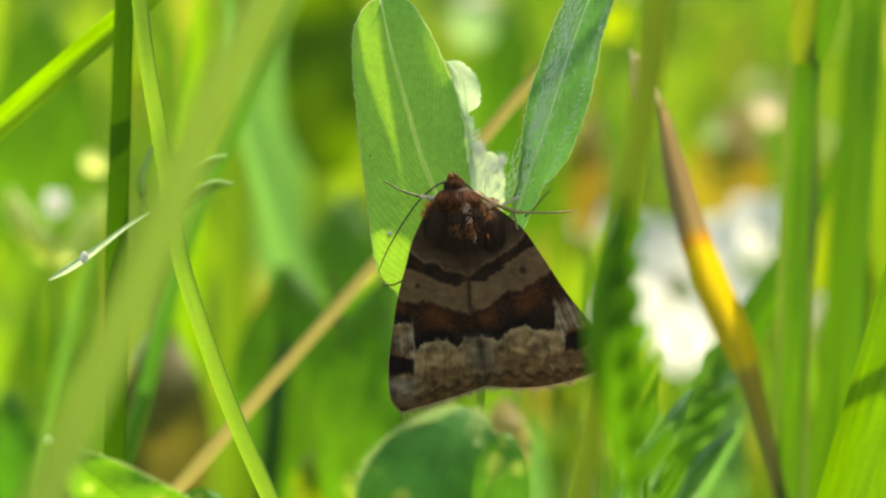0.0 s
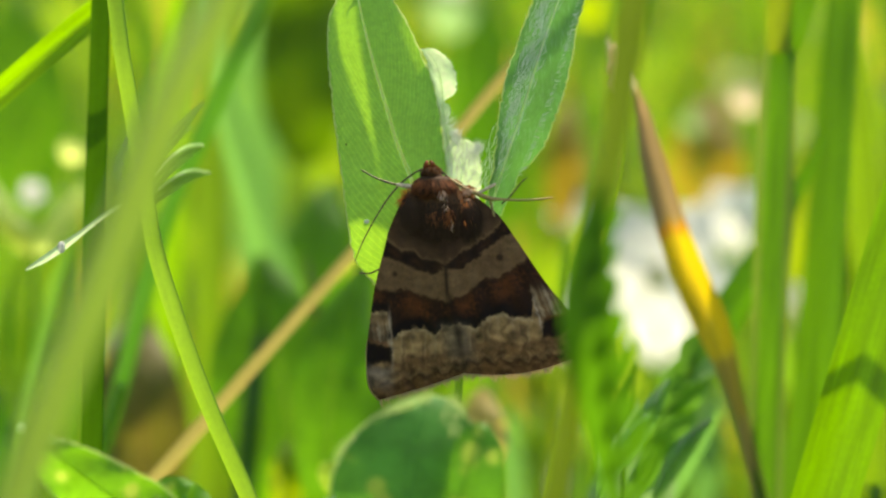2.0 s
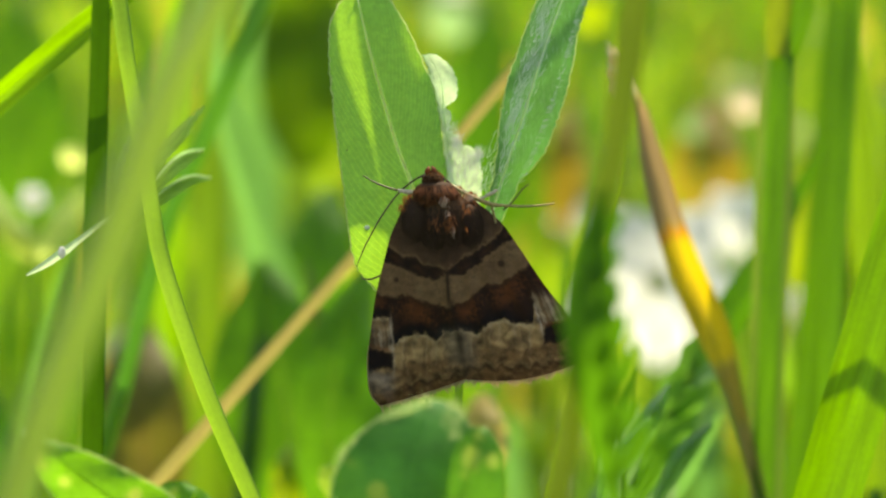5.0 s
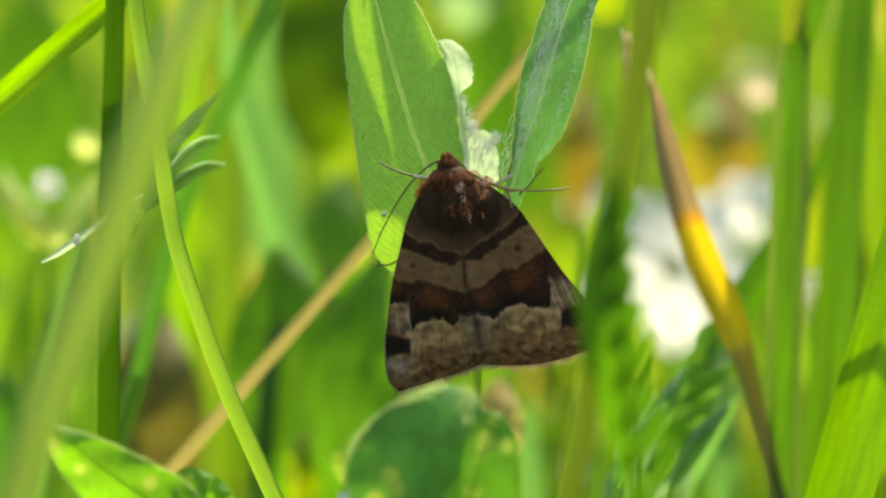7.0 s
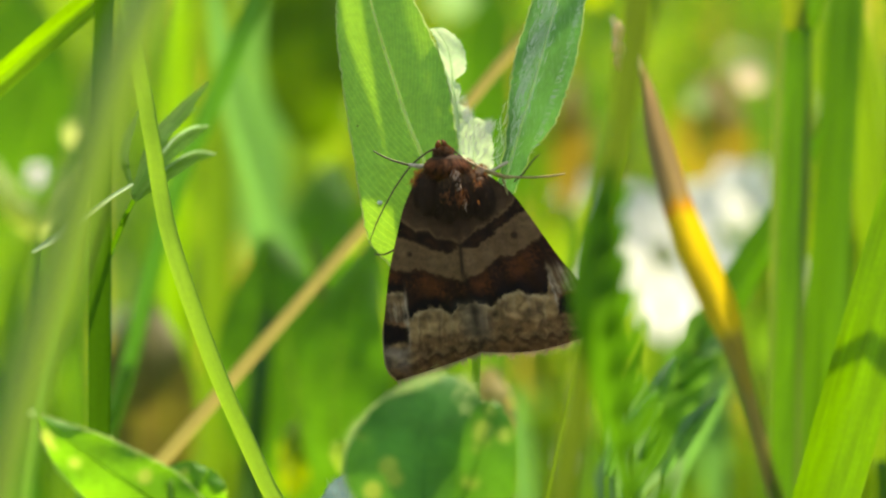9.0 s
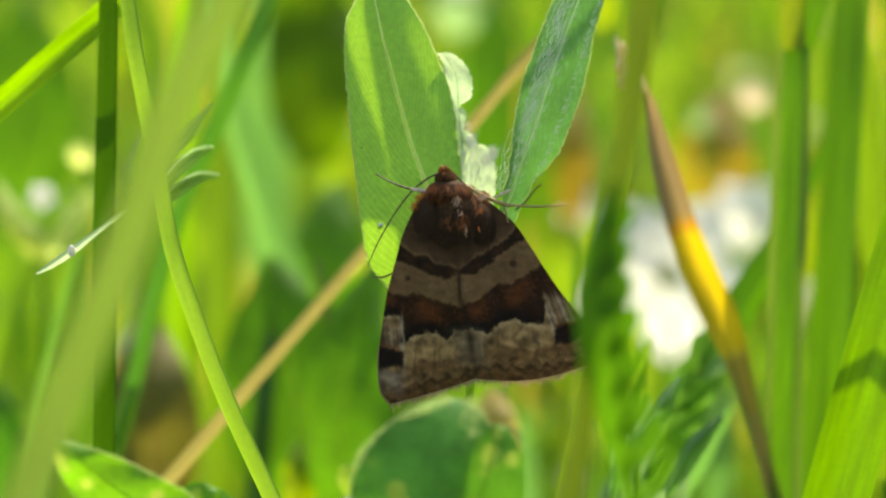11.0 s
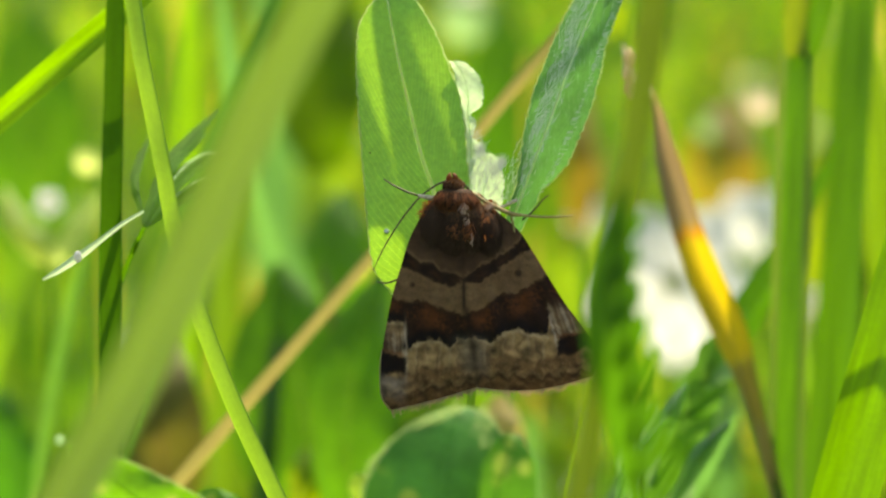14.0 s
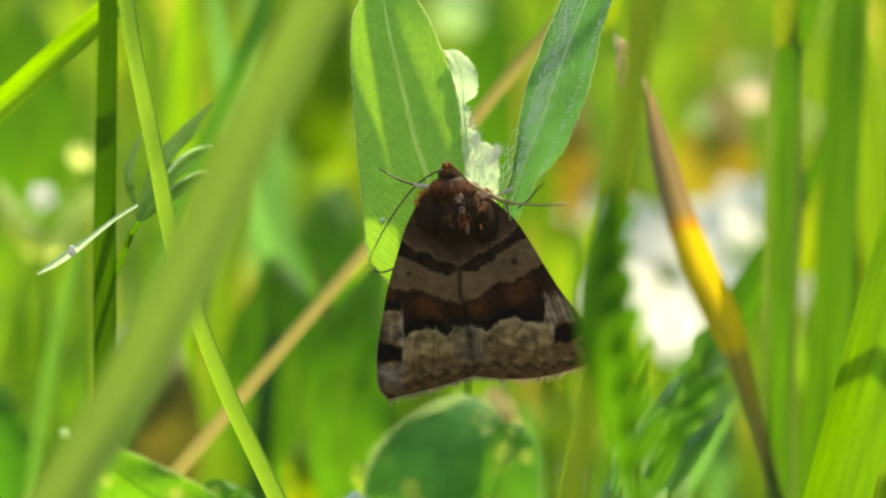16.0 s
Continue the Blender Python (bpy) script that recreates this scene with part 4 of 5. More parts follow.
# ---- leaves low in front ----
def low_clover():
    line, widths, vs = rooted(((790, 1080, 0.2448, 16), (780, 960, 0.2448, 14), (775, 880, 0.2454, 12)), 24)
    base = line[0]
    p = thing("clover_plant", base, "low blue-green spotted clover leaf on a thin stalk", "plant")
    part("stem", tube(bmesh.new(), line, [w / 2 for w in widths], 10, vs=vs), STEM, p, "", base)
    low = edged_leaf(p, base, ((775, 1010, 0.2442), (772, 940, 0.2444), (772, 860, 0.2450), (785, 780, 0.2463), (800, 726, 0.2476), (802, 722, 0.2478)),
                     ((700, 1010), (652, 950), (629, 876), (641, 840), (666, 798), (704, 760), (752, 732), (796, 721), (802, 720)),
                     ((820, 1010), (870, 950), (884, 870), (886, 820), (880, 780), (862, 746), (838, 727), (810, 720), (804, 720)),
                     LEAF_LOW, LEAF_LOW, 0.6, 0.8, "rounded leaflet with pale spots, shade put into its blue-green", 5, 3.0, 0.04, 5, 2.5)
    leaf_hairs(low, base, [(644 + 156 * (k / 14) ** 1.25, 842 - 116 * (k / 14) ** 0.8, 0.2462 + 0.0010 * k / 14, 8) for k in range(15)], 500, 0.0006, 9, (-0.3, -0.4, 0.8), HAIR_RIM)
    leaf_hairs(low, base, ((842, 735, 0.2462, 14), (856, 752, 0.2462, 14), (838, 765, 0.2458, 16), (846, 785, 0.2456, 12)), 90, 0.0006, 19, (0.4, -0.3, 0.8), HAIR_RIM)
    edged_leaf(p, base, ((812, 1010, 0.2436), (846, 930, 0.2437), (874, 850, 0.2440), (892, 772, 0.2446)),
               ((800, 1010), (828, 930), (836, 860), (852, 800), (872, 772), (890, 767)), ((880, 1010), (930, 930), (938, 850), (930, 806), (912, 776), (894, 767)),
               LEAF_DEEP_SPOT, LEAF_DEEP_SPOT, 0.3, 0.6, "small green leaflet with yellow spots", 5, 4.0, 0.04, 6)
    edged_leaf(p, base, ((648, 896, 0.2462), (634, 866, 0.2462), (618, 838, 0.2464)), ((624, 896), (606, 866), (610, 840), (616, 836)), ((668, 890), (650, 856), (634, 838), (620, 835)),
               STEM, STEM, 0.1, 0.1, "small yellow-green leaf edge", 3, 2.0, 0.02, 7)
    return p, base


LOW, LOW_BASE = low_clover()


def spotted_weed():
    line, widths, vs = rooted(((330, 1080, 0.254, 16), (330, 980, 0.254, 14), (325, 900, 0.254, 12)), 24)
    base = line[0]
    p = thing("clover_plant", base, "bright green clover leaflets with yellow spots", "plant")
    part("stem", tube(bmesh.new(), line, [w / 2 for w in widths], 10, vs=vs), STEM, p, "", base)
    edged_leaf(p, base, ((350, 990, 0.254), (290, 930, 0.254), (220, 880, 0.2538), (150, 828, 0.2535), (98, 782, 0.2535)),
               ((300, 1020), (200, 950), (132, 885), (100, 825), (94, 784)), ((400, 950), (345, 890), (300, 862), (215, 820), (130, 790), (98, 779)),
               LEAF_SPOT, LEAF_SPOT, 0.3, 0.3, "pointed green leaflet with yellow spots", 5, 2.5, 0.2, 8, 1.5)
    edged_leaf(p, base, ((335, 990, 0.255), (352, 940, 0.255), (380, 895, 0.255), (392, 880, 0.255)), ((310, 990), (312, 920), (326, 876), (356, 864), (390, 876)), ((365, 990), (415, 950), (426, 916), (412, 890), (394, 876)),
               LEAF_SPOT, LEAF, 0.8, 0.8, "", 5, 2.0, 0.2, 9)
    part("leaf_tip", ball(bmesh.new(), at(84, 778, 0.2530), Vector((9, 8, 9)) * UNIT * 0.254, 10), LEAF_PALE, p, "whitish leaf tip", base)
    return p, base


WEED, WEED_BASE = spotted_weed()

def downy_sprout():
    """A crumpled blue-grey leaf tip, low beside the spotted clover."""
    line, widths, vs = rooted(((640, 1060, 0.2740, 14), (640, 1000, 0.2740, 12), (640, 960, 0.2742, 10)), 20)
    base = line[0]
    p = thing("downy_plant", base, "small crumpled blue-grey downy leaf tip", "plant")
    part("stem", tube(bmesh.new(), line, [w / 2 for w in widths], 10, vs=vs), STEM, p, "", base)
    one = edged_leaf(p, base, ((640, 985, 0.2742), (638, 945, 0.2742), (644, 910, 0.2744), (654, 886, 0.2748)), ((620, 985), (596, 950), (604, 918), (630, 896), (650, 884)), ((666, 985), (682, 945), (676, 910), (664, 890), (656, 884)),
                     DOWNY, DOWNY, 0.8, -0.6, "crumpled blue-grey leaf", 3, 4.0, 0.5, 12)
    leaf_hairs(one, base, ((620, 920, 0.2740, 16), (645, 905, 0.2740, 14), (640, 940, 0.2740, 20), (662, 920, 0.2740, 12)), 260, 0.0005, 29, (-0.3, -0.3, 0.8))
    return p


downy_sprout()


# ---- stems and blades round the moth ----
THIN = grass_stem(((490, 910, 0.283, 31), (424, 760, 0.283, 31), (380, 647, 0.283, 31), (328, 490, 0.283, 31), (307, 393, 0.2835, 30), (294, 306, 0.2835, 30),
                   (281, 230, 0.284, 30), (261, 114, 0.284, 29), (247, 0, 0.285, 28), (232, -120, 0.286, 20), (230, -400, 0.287, 8)),
                  STEM_THIN, "thin smooth light green bent grass stem")
grass_stem(((196, 930, 0.294, 38), (203, 800, 0.294, 39), (206, 560, 0.295, 40), (208, 385, 0.295, 39), (214, 200, 0.296, 36), (219, 0, 0.297, 32), (224, -400, 0.30, 8)),
                  STEM_DARK, "straight grass stem with shade put into its dark green")
grass_blade(((-160, 366, 0.30, 48), (-6, 227, 0.30, 48), (104, 131, 0.30, 48), (209, 42, 0.301, 46), (334, -66, 0.302, 34), (520, -230, 0.305, 4)),
                      GRASS, "leaning bright green folded grass blade", -0.6, 0)
VEIL = grass_blade(((-20, 1110, 0.212, 92), (60, 980, 0.211, 94), (136, 862, 0.210, 96), (233, 713, 0.209, 100), (341, 514, 0.207, 104), (485, 216, 0.204, 100), (556, 77, 0.202, 94), (620, -60, 0.200, 84), (740, -320, 0.196, 10)),
                   GRASS_VEIL, "broad grey-green grass blade swaying close by", -1.0, 0)
grass_stem(((230, 960, 0.328, 26), (310, 870, 0.328, 26), (480, 676, 0.329, 25), (650, 483, 0.331, 24), (800, 310, 0.333, 22), (950, 132, 0.335, 21), (1060, 10, 0.337, 19), (1300, -250, 0.34, 7)),
                   STRAW, "dry tan stalk leaning across the grass", name="dry_grass")
grass_blade(((1420, 1000, 0.332, 26), (1385, 900, 0.332, 26), (1357, 790, 0.332, 28), (1330, 690, 0.332, 36), (1298, 600, 0.332, 62), (1262, 520, 0.332, 62), (1222, 412, 0.331, 54), (1190, 290, 0.331, 40), (1172, 210, 0.331, 26), (1150, 168, 0.330, 22), (1130, 138, 0.330, 24), (1124, 112, 0.330, 14), (1116, 86, 0.330, 3)),
                       DEAD, "withered grass blade, yellow below a brown tip", -0.9, 6, name="withered_grass")


def rigid_stem():
    line, widths, vs = rooted(((1394, 930, 0.332, 44), (1399, 760, 0.332, 42), (1406, 600, 0.332, 40), (1412, 400, 0.333, 40), (1423, 200, 0.334, 42), (1430, 104, 0.335, 46)), 44)
    base = line[0]
    p = thing("grass_plant", base, "stout green grass stem with a node and pale sheath", "grass", "grass stems")
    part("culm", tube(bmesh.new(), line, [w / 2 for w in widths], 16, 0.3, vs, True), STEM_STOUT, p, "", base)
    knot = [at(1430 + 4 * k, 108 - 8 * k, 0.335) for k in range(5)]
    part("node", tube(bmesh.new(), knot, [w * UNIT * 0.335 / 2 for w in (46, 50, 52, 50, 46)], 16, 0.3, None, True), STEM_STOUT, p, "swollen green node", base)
    for name, label, marks, d, m in (("sheath", "pale translucent leaf sheath", ((1400, 1080, 50), (1400, 882, 58), (1403, 700, 60), (1406, 560, 62), (1414, 400, 70), (1419, 200, 64), (1424, 110, 58), (1424, 96, 50)), 0.340, STEM_SHEATH),
                                     ("leaf_base", "yellow-green leaf base above the node", ((1424, 112, 44), (1421, 60, 44), (1427, 0, 46), (1440, -120, 40), (1460, -300, 6)), 0.333, GRASS_TAWNY)):
        q = spline([(*at(x, y, d), w * UNIT * d) for x, y, w in marks], 30)
        part(name, strip(bmesh.new(), [Vector(r[:3]) for r in q], [r[3] for r in q], 0.3), m, p, label, base)
    q = spline([(*at(x, y, 0.3345), w * UNIT * 0.3345 / 2) for x, y, w in ((1446, 84, 40), (1460, 40, 42), (1470, 0, 40), (1490, -200, 30), (1500, -420, 8))], 24)
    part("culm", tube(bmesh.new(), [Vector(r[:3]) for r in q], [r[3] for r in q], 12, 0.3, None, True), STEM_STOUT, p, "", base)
    return p, base


STOUT, STOUT_BASE = rigid_stem()
grass_stem(((1498, 930, 0.345, 40), (1510, 600, 0.345, 40), (1530, 250, 0.347, 40), (1545, 0, 0.35, 36), (1555, -300, 0.35, 10)), STEM_STOUT, "green grass stem behind the stout one")
grass_blade(((1446, 1080, 0.298, 120), (1508, 860, 0.298, 120), (1572, 640, 0.298, 118), (1634, 420, 0.299, 110), (1700, 180, 0.30, 90), (1800, -200, 0.30, 10)),
                   GRASS_BROAD, "broad bright green grass blade with a shadow across", -0.3, 8)
grass_blade(((1440, 960, 0.37, 60), (1475, 700, 0.37, 60), (1500, 400, 0.37, 56), (1520, 100, 0.372, 50), (1535, -200, 0.375, 8)), STEM_STOUT, "green grass blade among stems", 0.4, 20)
grass_blade(((1590, 900, 0.36, 50), (1580, 600, 0.36, 50), (1560, 250, 0.36, 46), (1520, -100, 0.36, 8)), GRASS_SOFT, "bright green grass blade among stems", 0.4, -15)
OLIVE = grass_blade(((1000, 1010, 0.214, 46), (1026, 882, 0.214, 46), (1058, 700, 0.214, 42), (1078, 560, 0.214, 42), (1095, 430, 0.214, 48), (1124, 290, 0.214, 46), (1150, 120, 0.214, 54), (1168, 0, 0.214, 54), (1200, -260, 0.214, 10)),
                    GRASS_OLIVE, "soft olive green grass blade close by", 0.3, 0)


def feather_leaf(points, lobes, label, material, reach=120, seed=1, lean=0.9, sides=(-1, 1), wide=1.0):
    """A finely cut leaf: a rib with narrow lobes on both sides."""
    line, widths, vs = rooted(points, 50)
    base = line[0]
    p = thing("yarrow_leaf", base, label, "leaf", "yarrow leaves")
    part("rib", strip(bmesh.new(), line, widths, 0.4, 0.0, 4, vs=vs), material[0], p, "", base)
    rnd = random.Random(seed)
    start = 11
    for k in range(lobes):
        i = start + (len(line) - 3 - start) * k / lobes
        a = line[int(i)].lerp(line[int(i) + 1], i - int(i))
        t = (line[int(i) + 1] - line[int(i)]).normalized()
        for sgn in sides:
            out = t.cross(AHEAD).normalized() * sgn
            ln = reach * UNIT * 0.24 * (1 - 0.55 * k / lobes) * rnd.uniform(0.75, 1.15)
            tip = a + (out * (1 - 0.3 * k / lobes) + t * lean + AHEAD * rnd.uniform(-0.12, 0.12)).normalized() * ln
            mid = a.lerp(tip, 0.55) + out * ln * 0.08
            s = spline([(*a, 10.0 * wide), (*mid, 19.0 * wide), (*tip, 3.0)], 9)
            part("lobe", strip(bmesh.new(), [Vector(r[:3]) for r in s], [r[3] * UNIT * 0.24 * rnd.uniform(0.8, 1.3) for r in s], 0.2, rnd.uniform(-8, 8), 2), rnd.choice(material), p, "", base)
    return p, base


FEATHER, FEATHER_BASE = feather_leaf(((1154, 1010, 0.214, 22), (1124, 880, 0.214, 34), (1102, 740, 0.213, 66), (1086, 620, 0.212, 96), (1082, 520, 0.212, 90), (1090, 440, 0.212, 58), (1112, 340, 0.212, 8)),
                                     9, "dark green feathery leaf with fine lobes", (GRASS_FERN, GRASS_FERN), 150, 1, 1.2, (-1,), 1.5)
feather_leaf(((1120, 1010, 0.338, 24), (1160, 882, 0.338, 26), (1215, 770, 0.339, 30), (1280, 650, 0.341, 26), (1330, 560, 0.343, 8)),
                                             7, "green feathery leaf with pale lobe tips", (GRASS_FEATHER, GRASS_FEATHER, GRASS_FEATHER, GRASS_PALE_BLUE), 230, 2, 2.4, (-1, 1), 2.6)
grass_blade(((1110, 1000, 0.345, 60), (1180, 840, 0.345, 70), (1260, 690, 0.346, 74), (1340, 560, 0.348, 66), (1420, 420, 0.35, 40), (1500, 260, 0.352, 6)), GRASS_WIDE, "deep green blade leaning over a white flower", 0.4, 10)
grass_blade(((1180, 1000, 0.35, 40), (1226, 890, 0.35, 40), (1268, 820, 0.35, 34), (1318, 740, 0.35, 5)), GRASS_BLUE, "short blue-green leaning blade", 0.4, 10)


def finger_leaf():
    """The narrow-lobed leaf beside the thin stem, one lobe white at its tip."""
    line, widths, vs = rooted(((196, 960, 0.300, 12), (204, 700, 0.300, 12), (214, 540, 0.300, 11), (245, 450, 0.292, 10), (268, 402, 0.287, 9)), 30)
    base = line[0]
    p = thing("vetch_plant", base, "slender weed with narrow green leaflets", "plant")
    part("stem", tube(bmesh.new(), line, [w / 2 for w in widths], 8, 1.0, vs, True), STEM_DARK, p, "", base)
    for pts, w, rim in ((((268, 402), (328, 322), (368, 290), (400, 277)), 28, True), (((268, 405), (330, 356), (374, 330), (412, 326)), 24, True),
                        (((266, 396), (306, 306), (352, 250), (402, 196)), 28, False), (((268, 396), (318, 300), (352, 262), (380, 240)), 16, False),
                        (((270, 400), (250, 330), (262, 280), (280, 240)), 16, False)):
        s = spline([(*at(x, y, 0.290 + 0.0045 * i), w * k * UNIT * 0.295) for i, ((x, y), k) in enumerate(zip(pts, (0.35, 1, 0.9, 0.15)))], 18)
        ob = part("leaflet", strip(bmesh.new(), [Vector(r[:3]) for r in s], [r[3] for r in s], 0.25, 0), VETCH, p, "narrow folded green leaflet", base)
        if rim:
            # pale tube that paints sunlight onto the leaflet's upper rim
            part("pale_rim", tube(bmesh.new(), [Vector(r[:3]) - AHEAD * 0.0003 + UPWARD * r[3] * 0.42 for r in s[5:]], [0.00007] * 13, 6), LEAF_PALE, ob, "pale tube painted in as rim sunlight", base)
    s = spline([(*at(x, y, 0.2835), w * UNIT * 0.2835) for x, y, w in ((266, 376, 5), (228, 398, 8), (190, 426, 10), (150, 455, 15), (116, 478, 13), (86, 496, 4))], 24)
    ob = part("leaflet", strip(bmesh.new(), [Vector(r[:3]) for r in s], [r[3] for r in s], 0.4, 15), LEAF_PALE, p, "thin pale leaflet with a white speck", base)
    part("speck", ball(bmesh.new(), at(149, 456, 0.2826), Vector((7, 7, 11)) * UNIT * 0.2826, 12), PETAL, ob, "small white speck", base)
    return p, base


FINGER, FINGER_BASE = finger_leaf()


# ---- things behind, out of focus ----
def simple_leaf(mid, left, right, material, label, dl=1.0, dr=1.0, name="broad_leaf", seed=0):
    line, widths, vs = rooted(((mid[0][0], mid[0][1] + 60, mid[0][2], 12), (mid[0][0], mid[0][1], mid[0][2], 10)), 16)
    base = line[0]
    p = thing(name, base, label, "leaf", "broad leaves behind")
    part("stalk", tube(bmesh.new(), line, [w / 2 for w in widths], 8, vs=vs), STEM, p, "", base)
    leaflet(p, base, mid, left, right, material, material, dl, dr, "", 4, 0.3, seed, "leaf_blade")
    return p


grass_blade(((395, 1000, 0.57, 60), (405, 760, 0.57, 62), (412, 480, 0.57, 64), (412, 200, 0.572, 66), (420, -60, 0.575, 60), (440, -400, 0.58, 8)), GRASS_SOFT, "sunlit yellow-green grass blade", 0.3, 6)
grass_blade(((330, 1000, 0.43, 50), (335, 600, 0.43, 50), (345, 200, 0.43, 46), (360, -150, 0.43, 8)), GRASS, "sunlit green grass blade", 0.3, -12)
grass_blade(((640, 1010, 0.42, 50), (590, 700, 0.42, 56), (520, 470, 0.42, 60), (470, 320, 0.42, 54), (430, 160, 0.42, 40), (400, -60, 0.42, 8)), GRASS_BLUE, "arching pale green blade behind", 0.3, 0)
grass_blade(((520, 900, 0.60, 80), (500, 500, 0.60, 84), (500, 200, 0.60, 84), (515, -60, 0.60, 80), (530, -400, 0.60, 8)), GRASS_BLUE, "broad blue-green blade behind", 0.25, 5)
grass_blade(((250, 720, 0.36, 30), (330, 420, 0.36, 34), (400, 255, 0.36, 34), (455, 130, 0.36, 34), (508, 0, 0.362, 30), (600, -240, 0.365, 6)), GRASS_DEEP, "slender deep green leaning blade", 0.4, 10)
grass_blade(((60, 1000, 0.39, 22), (90, 760, 0.39, 22), (130, 560, 0.39, 20), (165, 440, 0.39, 5)), GRASS_FEATHER, "short pale blade by the stem", 0.3, 10)
simple_leaf(((590, 960, 0.40), (560, 800, 0.40), (530, 640, 0.402), (500, 470, 0.405)), (60, 130, 120, 10), (60, 130, 110, 10), LEAF_MID, "large green leaf behind the dry stalk", seed=21)
simple_leaf(((640, 1000, 0.37), (620, 800, 0.37), (640, 620, 0.372), (690, 480, 0.375)), (30, 60, 60, 8), (40, 90, 80, 8), LEAF_MID, "deep green broad leaf below the moth", seed=22)
simple_leaf(((610, 560, 0.46), (600, 480, 0.46), (610, 400, 0.462), (630, 340, 0.465)), (30, 60, 50, 8), (30, 60, 50, 8), GRASS_WIDE, "bright green leaf behind the moth", seed=23)


simple_leaf(((585, 310, 0.50), (574, 230, 0.50), (568, 120, 0.502), (574, 20, 0.505), (590, -70, 0.505)), (30, 66, 72, 64, 8), (30, 86, 92, 80, 8), LEAF_SHADE_TONE, "dark broad leaf behind, shade put into its green", -1.0, 1.0, seed=24)
simple_leaf(((300, 940, 0.42), (296, 820, 0.42), (290, 700, 0.42), (290, 570, 0.425)), (30, 84, 80, 10), (30, 80, 70, 10), DUN, "withered dun brown leaf", seed=28)
simple_leaf(((900, 860, 0.37), (896, 800, 0.37), (892, 755, 0.37), (896, 706, 0.372)), (10, 34, 36, 10), (10, 40, 40, 10), STRAW, "pale buff dead leaf below the moth", seed=29)
grass_blade(((960, 1000, 0.46, 44), (952, 900, 0.46, 46), (946, 830, 0.46, 44), (946, 740, 0.46, 6)), GRASS_BLUE, "short pale blue-green blade tip", 0.3, 0)
simple_leaf(((1310, 420, 0.60), (1295, 340, 0.60), (1290, 260, 0.60), (1310, 190, 0.605)), (30, 70, 60, 8), (30, 70, 60, 8), RUSSET, "withered russet leaf far behind", seed=25)
simple_leaf(((1040, 420, 0.55), (1040, 340, 0.55), (1042, 260, 0.55), (1050, 180, 0.555)), (14, 30, 26, 6), (14, 30, 26, 6), RUSSET, "withered orange-brown leaf far behind", seed=26)
simple_leaf(((40, 430, 0.62), (60, 300, 0.62), (70, 160, 0.622), (60, 10, 0.625)), (60, 100, 90, 10), (60, 100, 90, 10), LEAF_MID, "dull green broad leaf far behind the buds", seed=38)
simple_leaf(((930, 420, 0.64), (915, 290, 0.64), (900, 150, 0.642), (905, 0, 0.645)), (40, 66, 60, 10), (40, 66, 60, 10), GRASS_WIDE, "green broad leaf far behind the dry stalk", seed=39)
simple_leaf(((1446, 520, 0.41), (1466, 400, 0.41), (1500, 280, 0.412), (1538, 160, 0.415)), (16, 32, 32, 5), (16, 34, 30, 5), GRASS_PALE, "bright yellow-green leaf among stems", seed=41)
grass_blade(((1572, 620, 0.46, 18), (1564, 420, 0.46, 20), (1556, 250, 0.46, 26), (1548, 100, 0.46, 32), (1542, -60, 0.46, 28), (1536, -250, 0.46, 5)), STRAW, "pale dry straw-coloured blade behind stems", 0.3, 0, name="dry_grass")
# cream blade added to stand in for a bright gap
grass_blade(((1454, 1000, 0.42, 15), (1452, 760, 0.42, 16), (1450, 600, 0.42, 17), (1447, 470, 0.42, 4)), SEED, "thin cream blade added for a bright gap between stems", 0.3, 0, name="dry_grass")
# leaf added to make a light patch in the background
simple_leaf(((1296, 960, 0.50), (1290, 880, 0.50), (1290, 800, 0.50), (1312, 700, 0.505)), (14, 26, 24, 6), (14, 26, 24, 6), GRASS_BLUE, "pale leaf added low behind to lighten the background", seed=40)
# an unseen blade added out of view to throw a shadow across the broad one
q = at(1540, 608, 0.298) + SUN_WAY * 0.037
s = spline([(q.x + 0.040, q.y + 0.012, -0.003, 0.0010), (q.x + 0.036, q.y + 0.010, 0.14, 0.0010), (q.x + 0.022, q.y + 0.003, q.z - 0.012, 0.0010), (q.x + 0.008, q.y, q.z - 0.005, 0.0010), (q.x + 0.0012, q.y, q.z - 0.001, 0.0010),
            (q.x, q.y, q.z, 0.0010), (q.x - 0.0006, q.y, q.z, 0.0010), (q.x - 0.0017, q.y, q.z - 0.0009, 0.0008)], 40)
p = thing("grass_plant", Vector(s[0][:3]), "unseen arching blade added to shadow the broad one", "grass", "grass blades")
part("blade", strip(bmesh.new(), [Vector(r[:3]) for r in s[8:]], [r[3] for r in s[8:]], 0.1, -50, 4), STEM_DARK, p, "", s[0][:3])
part("sheath", tube(bmesh.new(), [Vector(r[:3]) for r in s[:10]], [r[3] * 0.35 for r in s[:10]], 10), STEM_MID, p, "", s[0][:3])


